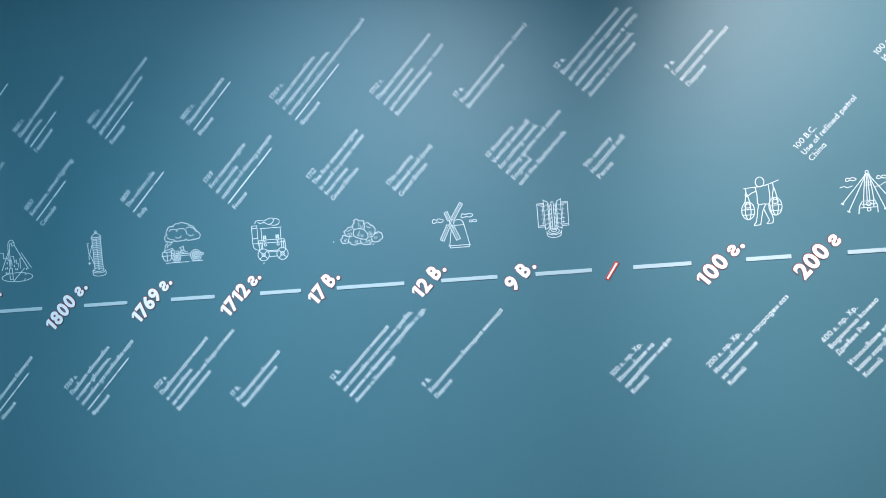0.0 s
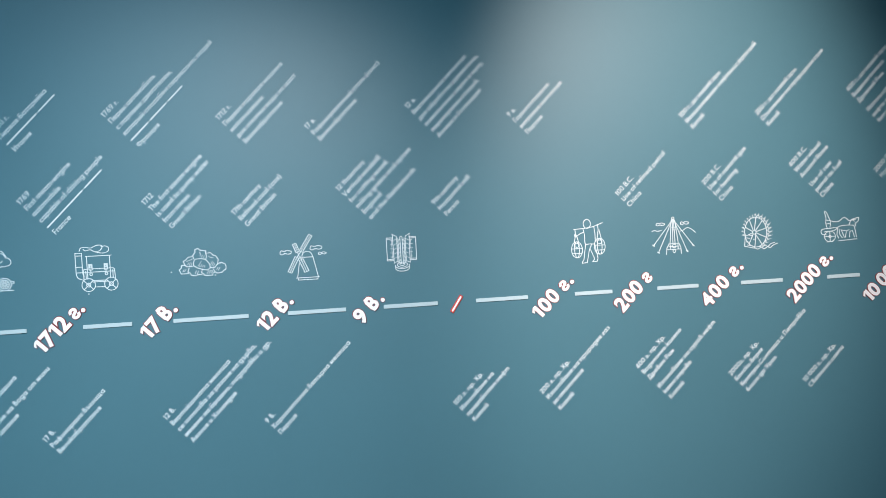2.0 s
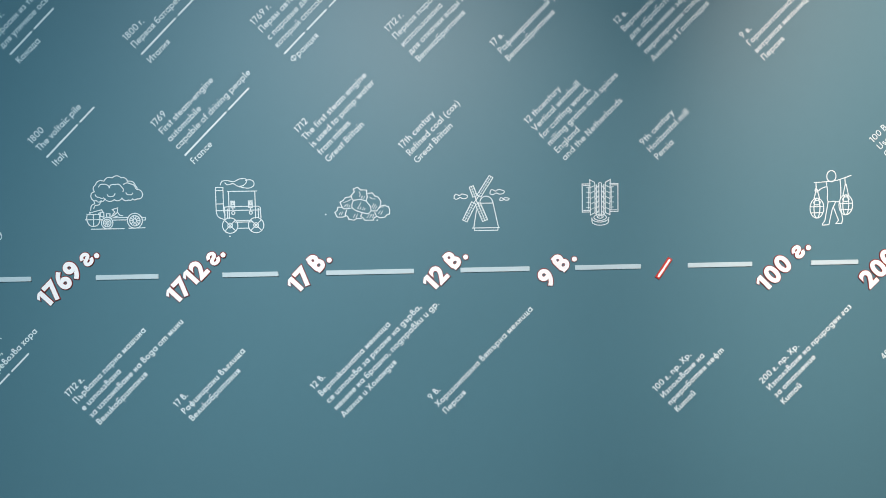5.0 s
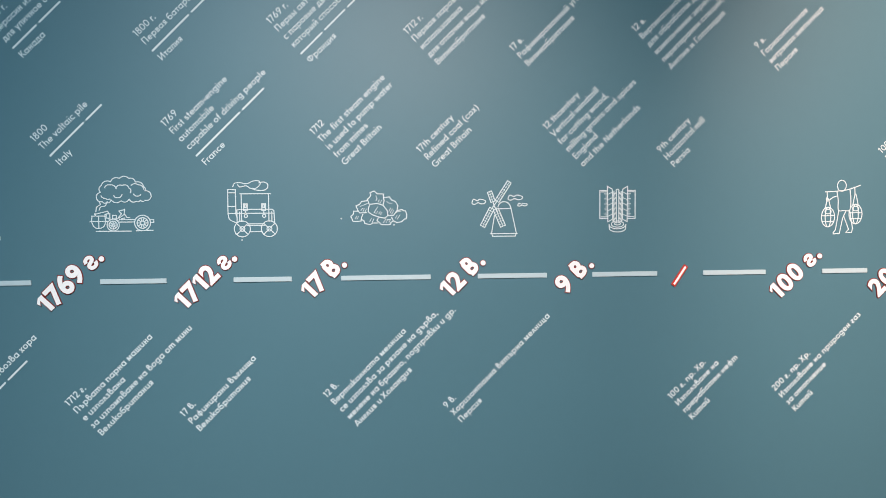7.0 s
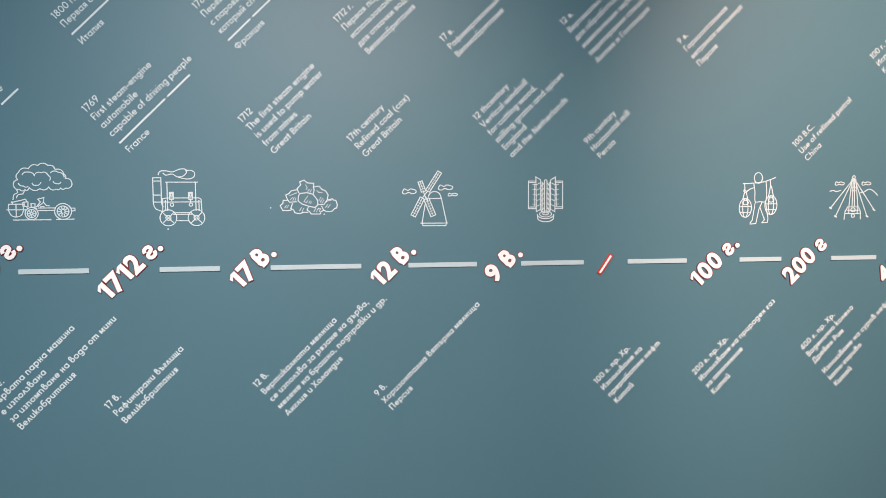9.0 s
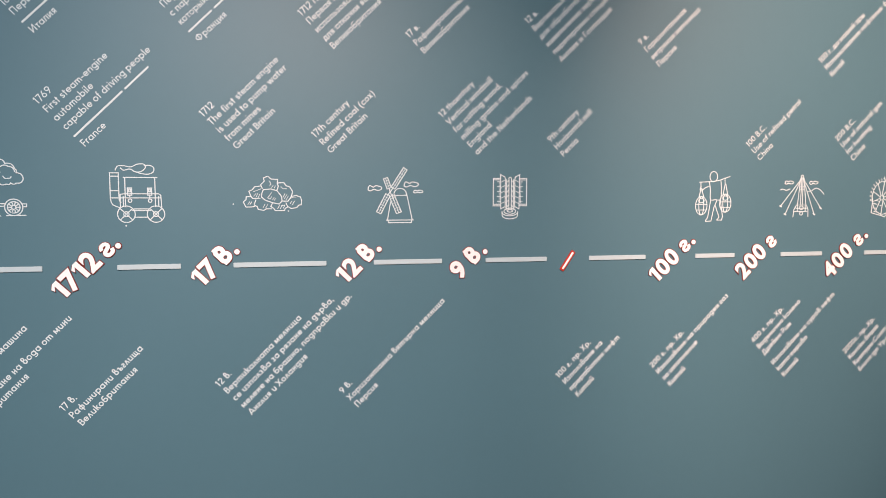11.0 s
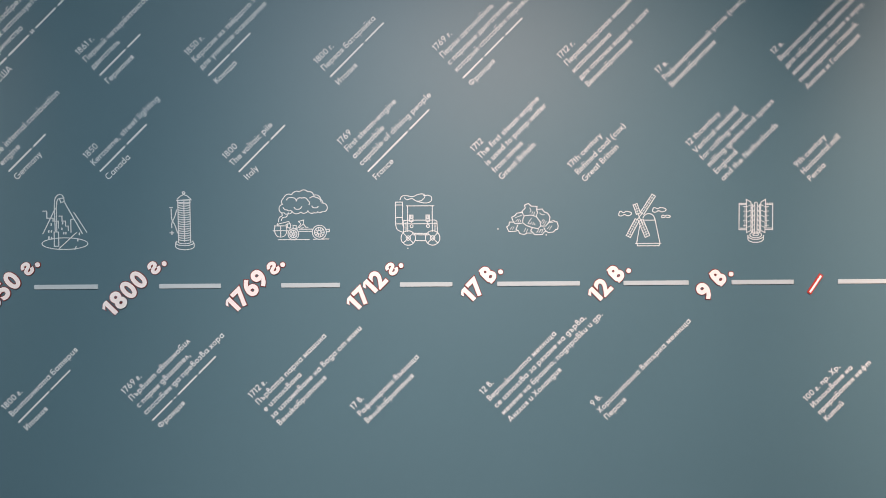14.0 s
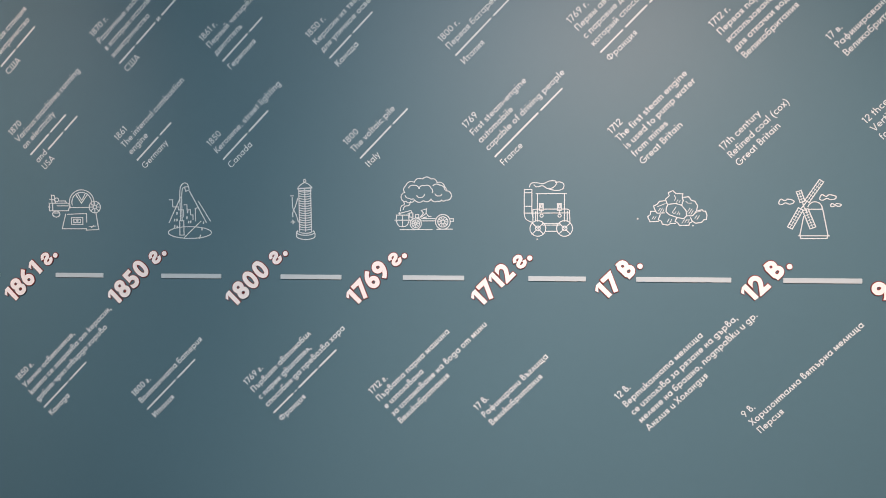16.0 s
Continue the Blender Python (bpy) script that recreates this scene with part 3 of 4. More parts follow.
EN, RU, BG = "english", "russian", "bulgarian"
CAPTIONS = [
    (EN, -2.751, 1.856, "electric machines", "1870", "Various machines running", "on electricity", "~4.67 ~3.93", "and ~3.85 ~3.17", "USA"),
    (EN, -2.308, 1.856, "the combustion engine", "1861", "The internal combustion", "engine", "~5.17 ~2.79", "Germany"),
    (EN, -1.939, 1.855, "kerosene street lighting", "1850", "Kerosene, street lighting", "~5.67 ~4.46", "Canada"),
    (EN, -1.374, 1.852, "the voltaic pile", "1800", "The voltaic pile", "~6.83 ~3.23", "Italy"),
    (EN, -0.845, 1.851, "the first steam automobile", "1769", "First steam-engine", "automobile", "capable of driving people", "~9.02 ~4.54", "France"),
    (EN, -0.324, 1.850, "the first steam engine", "1712", "The first steam engine", "is used to pump water", "from mines", "Great Britain"),
    (EN, 0.022, 1.840, "refined coal", "17th century", "Refined coal (cox)", "Great Britain"),
    (EN, 0.604, 1.841, "the vertical windmill", "12 thcentury", "Vertical windmill", "for cutting wood,", "milling grains and spices", "England", "and the Netherlands"),
    (EN, 0.972, 1.838, "the horizontal mill", "9th century", "Horizontal mill", "Persia"),
    (EN, 1.897, 1.834, "refined petrol", "100 B.C.", "Use of refined petrol", "China"),
    (EN, 2.382, 1.838, "natural gas", "200 B.C.", "Use of natural gas", "for heating", "China"),
    (EN, 2.930, 1.829, "the water wheel", "400 B.C.", "Water wheel", "Ancient Rome", "", "Use of raw", "petrol as fuel", "China"),
    (EN, 3.322, 1.857, "the horse cart", "2000 B.C.", "Horse ~4.4", "~5.6", "~4.4"),
    (RU, -2.901, 2.253, "the first power station", "~2.1 г.", "Первая станция", "электричество", "~3.76 ~4.6", "США"),
    (RU, -2.374, 2.250, "electric inventions", "1870 г.", "Различные изобретения,", "в которых используется", "электричество", "~3.76 ~4.6 и ~4.55 ~3.6", "США"),
    (RU, -1.933, 2.246, "the four-stroke engine", "1861 г.", "Первый четырёхтактовый", "двигатель", "~5.82 ~2.98", "Германия"),
    (RU, -1.493, 2.245, "kerosene street lighting", "1850 г.", "Керосин из твёрдого топлива", "для уличное освещение", "~4.82 ~4.3", "Канада"),
    (RU, -0.996, 2.240, "the first battery", "1800 г.", "Первая батарейка", "~7.5 ~4.19", "Италия"),
    (RU, -0.450, 2.235, "the first steam automobile", "1769 г.", "Первы автомобиль", "с паровые двигателем,", "который способен перевозить людей", "~4.55 ~4.34 ~3.83", "Франция"),
    (RU, 0.036, 2.232, "the first steam engine", "1712 г.", "Первая паровая машина", "использована", "для откачки воды из шахт", "Великобритания"),
    (RU, 0.386, 2.230, "refined coal", "17 в.", "Рафинированный уголь (кокс)", "Великобритания"),
    (RU, 0.958, 2.222, "the vertical windmill", "12 в.", "Вертикальная мельница", "для обработки древесины,", "измельчении зерен в муку,", "перетирании специй,", "Англия и Голландия"),
    (RU, 1.397, 2.220, "the horizontal mill", "9 в.", "Горизонтальная", "ветряная мельница", "Персия"),
    (RU, 2.250, 2.211, "oil fractions", "100 г. до нашей эры", "Использование нефтяных фракций", "Китай"),
    (RU, 2.655, 2.208, "natural gas", "200 г. до нашей эры", "Отопление на природном газе", "Китай"),
    (RU, 3.265, 2.203, "the water wheel", "400 г. до нашей эры", "Водяное колесо", "Древний Рим", "", "Использование", "нефти в ~3.9", "Китай"),
    (BG, -2.757, 0.818, "street lighting", "1850 г.", "Улично осветление,", "което се захранва от керосин,", "добит чрез твърдо гориво", "~6.32 ~4.39", "Канада"),
    (BG, -2.291, 0.824, "the voltaic battery", "1800 г.", "Волтаичната батерия", "~7.12 ~4.48", "Италия"),
    (BG, -1.744, 0.826, "the first automobile", "1769 г.", "Първият автомобил", "с парен двигател,", "способен да превозва хора", "~4.67 - ~4.48 ~4.0", "Франция"),
    (BG, -1.252, 0.833, "the first steam engine", "1712 г.", "Първата парна машина", "е използвана", "за изпомпване на вода от мини", "Великобритания"),
    (BG, -0.889, 0.838, "refined coal", "17 в.", "Рафинирани въглища", "Великобритания"),
    (BG, -0.290, 0.838, "the vertical windmill", "12 в.", "Вертикалната мелница", "се използва за рязане на дърва,", "мелене на брашно, подправки и др.", "Англия и Холандия"),
    (BG, 0.116, 0.841, "the horizontal windmill", "9 в.", "Хоризонтална вятърна мелница", "Персия"),
    (BG, 1.052, 0.823, "refined oil", "100 г. пр. Хр.", "Използване на", "преработен нефт", "Китай"),
    (BG, 1.486, 0.843, "natural gas", "200 г. пр. Хр.", "Използване на природен газ", "за отопление", "Китай"),
    (BG, 2.061, 0.853, "the water wheel", "400 г. пр. Хр.", "Воденично колело", "Древен Рим", "", "Използване на суров нефт", "като гориво", "Китай"),
    (BG, 2.473, 0.857, "the horse cart", "2000г. пр. Хр.", "Конски впряг", "Култури Синташа и Петровка", "близо до Урал"),
    (BG, 2.815, 0.852, "lamps", "10 000 г. пр. Хр.", "Светилни лампи"),
]
for style, cx, cz, topic, *lines in CAPTIONS:
    caption(style, cx, cz, say(style.capitalize(), topic), *lines)


# ---------- raised years ----------
def letter_solid(c, cap, weight, depth, mat, name, inset=0.0):
    """One raised letter at 45 degrees: its front at depth, its sides back to the wall (or to inset)."""
    vs, fs, wide = glyph(c, weight, 0.02, 6)
    k = math.sqrt(0.5)
    verts = [(k * (x - y) * cap, -(depth + 0.001 * (z - 1) if z > 0 else inset), k * (x + y) * cap) for x, y, z in vs]
    faces = [f for f in fs if any(vs[i][2] > 0 for i in f)]
    return mesh_of(name, verts, faces, mat), wide


RAISED = str.maketrans("гв", "ƨB")
YEAR_CAP, YEAR_WEIGHT, RIM, DEPTH = 0.068, 0.040, 0.028, 0.004


def year_sign(text, x, z, long=None):
    """A year whose first foot stands at (x, z); long: from there to the middle of its full stop, or to its end if it has none."""
    thing = tagged(new("year_sign"), "raised white year " + text + " with red edges", "year sign", "years along the timeline")
    chars = text.translate(RAISED)
    feet = glyph(chars[0], YEAR_WEIGHT + RIM, 0.02, 6)[0]
    foot = min(vx for vx, vy, _ in feet if vy < 0.06)
    pens, pen = [], -foot
    for c, following in zip(chars, chars[1:] + " "):
        pens.append(pen)
        pen -= 0.09 if c + following == "71" else 0
        pen += 0.30 if c == " " else glyph(c, YEAR_WEIGHT + RIM, 0.02, 6)[2] - 1.4 * RIM
    last = [vx for vx, _, _ in glyph(chars[-1], YEAR_WEIGHT, 0.02, 6)[0]]
    end = pens[-1] + ((min(last) + max(last)) / 2 if chars[-1] == "." else max(last))
    track = (long / YEAR_CAP - end) / (len(chars) - 1) if long else -0.05
    thing.location = (x + 0.001, 0, z + 0.0035)
    for n, c in enumerate(chars):
        if c == " ":
            continue
        kind = "full_stop" if c == "." else "numeral" if c.isdigit() else "letter"
        body, _ = letter_solid(c, YEAR_CAP, YEAR_WEIGHT + RIM, DEPTH, RED, kind)
        face, _ = letter_solid(c, YEAR_CAP, YEAR_WEIGHT, DEPTH + 0.0012, FACE, "face", DEPTH - 0.001)
        ob = part(kind, body, thing, "red-edged raised character")
        along = (pens[n] + track * n) * YEAR_CAP * math.sqrt(0.5)
        ob.location = (along, 0, along)
        part("face", face, ob, "white front of the character")
    return thing


for text, yx, yz, long in (("1861 г.", -2.903, 1.303, 0.271), ("1850 г.", -2.436, 1.297, 0.293), ("1800 г.", -1.924, 1.296, 0.296), ("1769 г.", -1.421, 1.307, 0.270),
                           ("1712 г.", -0.923, 1.310, 0.256), ("17 в.", -0.449, 1.342, 0.170), ("12 в.", 0.083, 1.339, 0.176), ("9 в.", 0.543, 1.350, 0.1365), ("100 г.", 1.417, 1.309, 0.232),
                           ("200 г", 1.828, 1.304, 0.239), ("400 г.", 2.299, 1.316, 0.244), ("2000 г.", 2.745, 1.291, 0.3055), ("10 000 г.", 3.174, 1.275, None)):
    year_sign(text, yx, yz, long)

# ---------- timeline bars and the break mark ----------
LINE = 1.419
for left, right in ((-3.20, -2.971), (-2.716, -2.502), (-2.247, -1.989), (-1.739, -1.488), (-1.240, -0.998), (-0.750, -0.532), (-0.345, 0.0), (0.184, 0.458),
                    (0.640, 0.903), (1.092, 1.352), (1.590, 1.783), (2.017, 2.234), (2.462, 2.687), (2.932, 3.113)):
    bar = new("timeline_bar", mesh_of("timeline_bar", *bevelled_box(right - left, 0.005, 0.0185, 0.001), BAR))
    bar.location = ((left + right) / 2, -0.0025, LINE)
    tagged(bar, "flat pale grey bar between two years of the timeline", "timeline bar", "bars of the timeline")

slash = tagged(new("break_mark"), "red slanted break mark with a pale core on the timeline", "break mark")
slash.matrix_world = pose(0.995, 0, 1.4095, 0, 34, 0)
body = part("mark_body", mesh_of("mark_body", *bevelled_box(0.020, 0.006, 0.096, 0.0015), BRIGHT_RED), slash, "red body")
body.location = (0, -0.003, 0)
core = part("mark_core", mesh_of("mark_core", *bevelled_box(0.0085, 0.003, 0.084, 0.0008), FACE), slash, "pale core")
core.location = (0, -0.0062, 0)


# ---------- line drawings ----------
class Drawing:
    """Strokes on the wall, in millimetres from the drawing's lower left corner."""

    def __init__(self, name, label, x, z, kx=1.0, kz=1.0, width=3.6):
        self.thing = tagged(new(name), label, "pictogram", "pictograms above the timeline")
        self.thing.location = (x, 0, z)
        self.kx, self.kz, self.width, self.count = kx / 1000, kz / 1000, width / 1000, 0
        self.verts, self.faces = [], []

    def stroke(self, pts, closed=False, width=None):
        w = (width / 1000 if width else self.width) / 2
        pts = [Vector((x * self.kx, y * self.kz)) for x, y in pts]
        n = len(pts)
        self.count += 1
        h = 0.0008 + 0.00012 * (self.count % 9)
        base = len(self.verts)
        for i, p in enumerate(pts):
            before = pts[i - 1] if i or closed else None
            after = pts[(i + 1) % n] if i < n - 1 or closed else None
            a = (p - before).normalized() if before is not None and (p - before).length > 1e-7 else None
            b = (after - p).normalized() if after is not None and (after - p).length > 1e-7 else None
            a, b = a or b, b or a
            t = (a + b)
            t = t.normalized() if t.length > 1e-3 else a
            side = Vector((-t.y, t.x))
            side *= w / max(0.55, abs(side.dot(Vector((-a.y, a.x)))))
            end = Vector((0, 0)) if closed or 0 < i < n - 1 else (t * w * 0.6 if i else -t * w * 0.6)
            for q in (p + end + side, p + end - side):
                self.verts += [(q.x, -h, q.y), (q.x, 0.0, q.y)]
        for i in range(n if closed else n - 1):
            j, k = base + 4 * i, base + 4 * ((i + 1) % n)
            self.faces += [(j, k, k + 2, j + 2), (j, j + 1, k + 1, k), (j + 2, k + 2, k + 3, j + 3)]
        if not closed:
            e = base + 4 * (n - 1)
            self.faces += [(base, base + 2, base + 3, base + 1), (e, e + 1, e + 3, e + 2)]
        return self

    def rect(self, x0, y0, x1, y1):
        return self.stroke([(x0, y0), (x1, y0), (x1, y1), (x0, y1)], True)

    def arc(self, x, y, rx, ry=None, start=0, end=360, steps=24):
        ry = ry or rx
        full = abs(end - start) >= 360
        k = steps if full else steps + 1
        pts = [(x + rx * math.cos(radians(start + (end - start) * i / steps)), y + ry * math.sin(radians(start + (end - start) * i / steps))) for i in range(k)]
        return self.stroke(pts, full)

    def spokes(self, x, y, r0, r1, count, turn=0.0, squash=1.0):
        for i in range(count):
            a = radians(turn + 360 * i / count)
            self.stroke([(x + r0 * squash * math.cos(a), y + r0 * math.sin(a)), (x + r1 * squash * math.cos(a), y + r1 * math.sin(a))])
        return self

    def smooth(self, pts, closed=False, steps=6):
        """A curve through the points."""
        n, out = len(pts), []
        for i in range(n if closed else n - 1):
            p = [Vector(pts[(i + k) % n] if closed else pts[min(max(i + k, 0), n - 1)]) for k in (-1, 0, 1, 2)]
            for s in range(steps):
                t = s / steps
                out.append(0.5 * (2 * p[1] + (p[2] - p[0]) * t + (2 * p[0] - 5 * p[1] + 4 * p[2] - p[3]) * t ** 2 + (3 * p[1] - p[0] - 3 * p[2] + p[3]) * t ** 3))
        if not closed:
            out.append(Vector(pts[-1]))
        return self.stroke([tuple(v) for v in out], closed)

    def bumps(self, pts, bulge=0.35, closed=True, steps=7):
        """Round lobes from point to point, swelling to the left of the way."""
        n, out = len(pts), []
        for i in range(n if closed else n - 1):
            a, b = Vector(pts[i]), Vector(pts[(i + 1) % n])
            side = Vector((-(b - a).y, (b - a).x)) * bulge
            for s in range(steps):
                t = s / steps
                out.append(tuple(a.lerp(b, t) + side * 4 * t * (1 - t)))
        if not closed:
            out.append(tuple(pts[-1]))
        return self.stroke(out, closed)

    def piece(self, name):
        """Ends a part of the drawing."""
        part(name, mesh_of(name, self.verts, self.faces, VINYL), self.thing)
        self.verts, self.faces = [], []
        return self


def icon_label(what):
    return f"white line drawing of {what}"


def puff(d, x, y, w, h):
    d.smooth([(x, y), (x + 0.12 * w, y + h), (x + 0.4 * w, y + 0.6 * h), (x + 0.6 * w, y + h), (x + w, y + 0.6 * h), (x + 0.95 * w, y), (x + 0.7 * w, y - 0.2 * h),
              (x + 0.45 * w, y + 0.1 * h), (x + 0.2 * w, y - 0.3 * h)], True)


# stationary engine
d = Drawing("engine_pictogram", icon_label("a stationary engine with a flywheel"), -2.739, 1.608, 1.254, 1.136)
d.arc(118, 100, 44, 46, -25, 205).arc(118, 100, 35, 37, -15, 195).stroke([(97, 130), (117, 97), (140, 130)]).stroke([(104, 133), (118, 108)]).stroke([(132, 134), (120, 110)]).piece("flywheel")
d.arc(164, 83, 20, 21).arc(164, 83, 6).spokes(164, 83, 7, 18, 8).piece("pulley")
d.stroke([(60, 58), (46, 4), (132, 4), (132, -1), (176, 1), (168, 60)]).stroke([(66, 57), (134, 60), (134, 28)]).rect(80, 20, 120, 45).rect(88, 27, 112, 39)
d.stroke([(98, 33), (103, 33)], width=6).stroke([(76, 82), (144, 82)]).stroke([(144, 12), (166, 14)]).stroke([(150, 8), (158, 16)]).piece("engine_bed")
d.stroke([(2, 98), (2, 70), (70, 70), (76, 92), (68, 98), (2, 98)]).stroke([(14, 70), (14, 98)]).stroke([(30, 88), (70, 88)]).stroke([(12, 98), (10, 128), (20, 126), (24, 100)])
d.arc(28, 110, 8, 7).stroke([(36, 106), (60, 106), (64, 98)]).stroke([(4, 112), (20, 112)]).stroke([(4, 84), (-2, 84)]).arc(26, 58, 13, 11).stroke([(18, 62), (34, 62)]).piece("cylinder")

# street lamp over a town
d = Drawing("street_lamp_pictogram", icon_label("a street lamp over a town"), -2.214, 1.571, 0.886, 0.857)
d.stroke([(60, 205), (62, 86)]).stroke([(69, 200), (69, 86)]).smooth([(60, 205), (64, 245), (80, 264), (96, 262), (104, 248)]).smooth([(69, 200), (74, 238), (86, 246)])
d.stroke([(84, 246), (104, 248), (106, 232), (90, 226), (84, 246)]).rect(57, 18, 77, 86).piece("lamp_post")
d.stroke([(64, 198), (6, 78)]).stroke([(108, 226), (186, 78)]).stroke([(148, 180), (206, 84)]).arc(105, 30, 105, 28).piece("light_cone")
d.stroke([(7, 186), (25, 186), (25, 152), (53, 152), (53, 138), (77, 138), (77, 104)]).stroke([(80, 162), (94, 162), (94, 138), (110, 138), (110, 114), (122, 114), (122, 92)])
d.stroke([(134, 84), (134, 144), (146, 148)])
for i, (x, y) in enumerate(((32, 85), (44, 85), (32, 55), (44, 52), (44, 117), (92, 96), (100, 76), (110, 76), (96, 124), (172, 72), (164, 42))):
    d.stroke([(x, y), (x + 1, y + 9)], width=5)
d.stroke([(78, 6), (160, 84)]).stroke([(150, 2), (158, 18)]).piece("town")

# voltaic pile
d = Drawing("voltaic_pile_pictogram", icon_label("a voltaic pile with two wires"), -1.693, 1.568, 1.02, 0.983)
d.stroke([(33, 206), (34, 36)]).stroke([(81, 206), (82, 36)]).stroke([(57, 204), (58, 34)], width=4).piece("column_sides")
for i in range(17):
    y = 194 - 9.6 * i
    d.smooth([(34, y + 3), (45, y), (57, y - 1), (70, y), (81, y + 3)]).piece("disc")
d.stroke([(28, 207), (86, 210)], width=5).stroke([(32, 198), (83, 200)]).stroke([(30, 212), (42, 224), (57, 232), (72, 225), (84, 214)]).arc(57, 239, 5).piece("cap")
d.arc(58, 30, 36, 12, 150, 390).stroke([(27, 36), (22, 26), (22, 14)]).stroke([(90, 36), (96, 26), (96, 14)]).arc(59, 14, 37, 13, 180, 360).arc(58, 34, 26, 8, 180, 360).piece("foot")
d.smooth([(6, 172), (8, 130), (20, 104), (30, 72)]).smooth([(28, 168), (20, 140), (8, 112), (8, 92)]).stroke([(0, 178), (12, 178)]).stroke([(0, 72), (16, 72)]).stroke([(8, 64), (8, 80)]).piece("wires")

# steam car
d = Drawing("steam_car_pictogram", icon_label("a three-wheeled steam car under smoke"), -1.269, 1.607)
d.stroke([(19, 1), (146, 1)]).stroke([(164, 2), (226, 3)]).piece("ground_line")
d.arc(81, 24, 22).arc(81, 24, 15).spokes(81, 24, 3, 15, 8).piece("front_wheel")
d.arc(188, 31, 29).arc(188, 31, 20).arc(188, 31, 7).spokes(188, 31, 8, 19, 10).piece("rear_wheel")
d.smooth([(6, 58), (4, 36), (14, 16), (30, 12), (46, 18), (54, 36), (52, 58)]).stroke([(4, 58), (54, 58)]).stroke([(-2, 38), (60, 38)]).stroke([(29, 12), (29, 58)])
d.stroke([(14, 64), (62, 76), (66, 68), (50, 62)]).stroke([(18, 58), (16, 68)]).piece("boiler")
d.stroke([(104, 44), (160, 44)]).stroke([(104, 35), (160, 35)]).stroke([(214, 43), (229, 43), (229, 33), (216, 33)]).rect(57, 50, 70, 66).rect(80, 47, 93, 60)
d.stroke([(64, 50), (70, 40)]).stroke([(90, 47), (100, 40)]).piece("chassis")
d.stroke([(98, 48), (112, 66), (103, 76), (124, 82), (122, 66), (132, 52), (142, 52)]).stroke([(104, 50), (122, 64)]).stroke([(112, 48), (124, 50)]).piece("seat")
d.smooth([(20, 74), (24, 92), (36, 100), (34, 110)]).smooth([(32, 80), (38, 92), (54, 96), (62, 112)]).piece("smoke_plume")
d.bumps([(44, 112), (24, 124), (38, 146), (42, 172), (76, 186), (108, 198), (142, 198), (166, 184), (196, 166), (200, 152), (222, 130), (200, 116), (182, 116), (168, 112), (142, 120),
         (112, 114), (76, 118), (60, 108)], 0.24)
d.bumps([(54, 164), (72, 174), (96, 160)], 0.2, False).bumps([(94, 160), (118, 172), (142, 162), (146, 144)], 0.25, False).bumps([(116, 138), (100, 126), (86, 134)], 0.2, False)
d.bumps([(72, 122), (56, 124), (40, 134)], 0.2, False).bumps([(150, 172), (176, 174), (196, 156)], 0.2, False).bumps([(184, 138), (172, 132), (158, 140)], 0.2, False).piece("smoke_cloud")

# steam pump on wheels
d = Drawing("steam_engine_pictogram", icon_label("a wheeled steam pump with a bent chimney"), -0.767, 1.581)
for wx in (53, 154):
    d.arc(wx, 31, 30).arc(wx, 31, 9).spokes(wx, 31, 2, 29, 4, 45).piece("wheel")
d.stroke([(72, 44), (136, 44)]).stroke([(80, 50), (128, 50)]).stroke([(82, 20), (126, 20)]).stroke([(34, 58), (34, 103), (48, 105), (164, 105), (172, 100), (174, 58)])
d.stroke([(36, 90), (170, 90)]).stroke([(44, 96), (44, 60)]).stroke([(164, 96), (164, 60)]).piece("tank")
d.stroke([(46, 164), (161, 164)]).stroke([(51, 164), (51, 58)]).stroke([(153, 164), (153, 58)]).piece("roof_frame")
for vx in (59, 127):
    d.rect(vx, 100, vx + 14, 126).rect(vx + 4, 112, vx + 10, 122).arc(vx + 8, 80, 6).stroke([(vx + 7, 100), (vx + 7, 87)]).piece("valve")
d.stroke([(30, 90), (30, 180), (1, 180), (1, 88)]).smooth([(1, 88), (8, 66), (34, 54)]).smooth([(30, 90), (32, 80), (36, 72)]).stroke([(1, 168), (30, 168)]).stroke([(1, 116), (30, 116)])
d.stroke([(1, 90), (30, 90)]).piece("chimney")
d.smooth([(20, 190), (28, 204), (48, 206), (72, 202), (96, 212), (118, 212), (122, 200), (108, 186), (88, 184), (70, 194), (48, 190), (38, 198)])
d.smooth([(118, 206), (136, 208), (150, 200), (148, 184), (130, 176), (108, 178), (88, 184)]).piece("smoke")

# heap of coal
d = Drawing("coal_pictogram", icon_label("a heap of coal"), -0.312, 1.619)
d.stroke([(81, 83), (109, 86), (131, 79), (147, 58), (149, 40), (138, 29), (114, 34), (88, 43), (74, 55), (75, 70)], True).stroke([(110, 72), (96, 52), (104, 48)], width=2.2).stroke([(111, 57), (106, 48)], width=2.2).stroke([(120, 55), (114, 45)], width=2.2).stroke([(125, 51), (121, 43)], width=2.2).piece("coal_lump")
d.stroke([(77, 86), (71, 102), (85, 115), (81, 127), (98, 134), (109, 123), (134, 122), (132, 106), (136, 97), (131, 82)]).stroke([(103, 116), (109, 106), (104, 97)], width=2.2).stroke([(117, 100), (111, 90)], width=2.2).stroke([(125, 98), (120, 88)], width=2.2).piece("coal_lump")
d.stroke([(132, 108), (156, 111), (164, 98), (178, 94), (188, 77), (184, 58), (171, 40), (152, 40)]).stroke([(145, 95), (152, 87), (166, 87)], width=2.2).stroke([(160, 68), (152, 54)], width=2.2).stroke([(167, 65), (157, 48)], width=2.2).stroke([(172, 59), (164, 45)], width=2.2).piece("coal_lump")
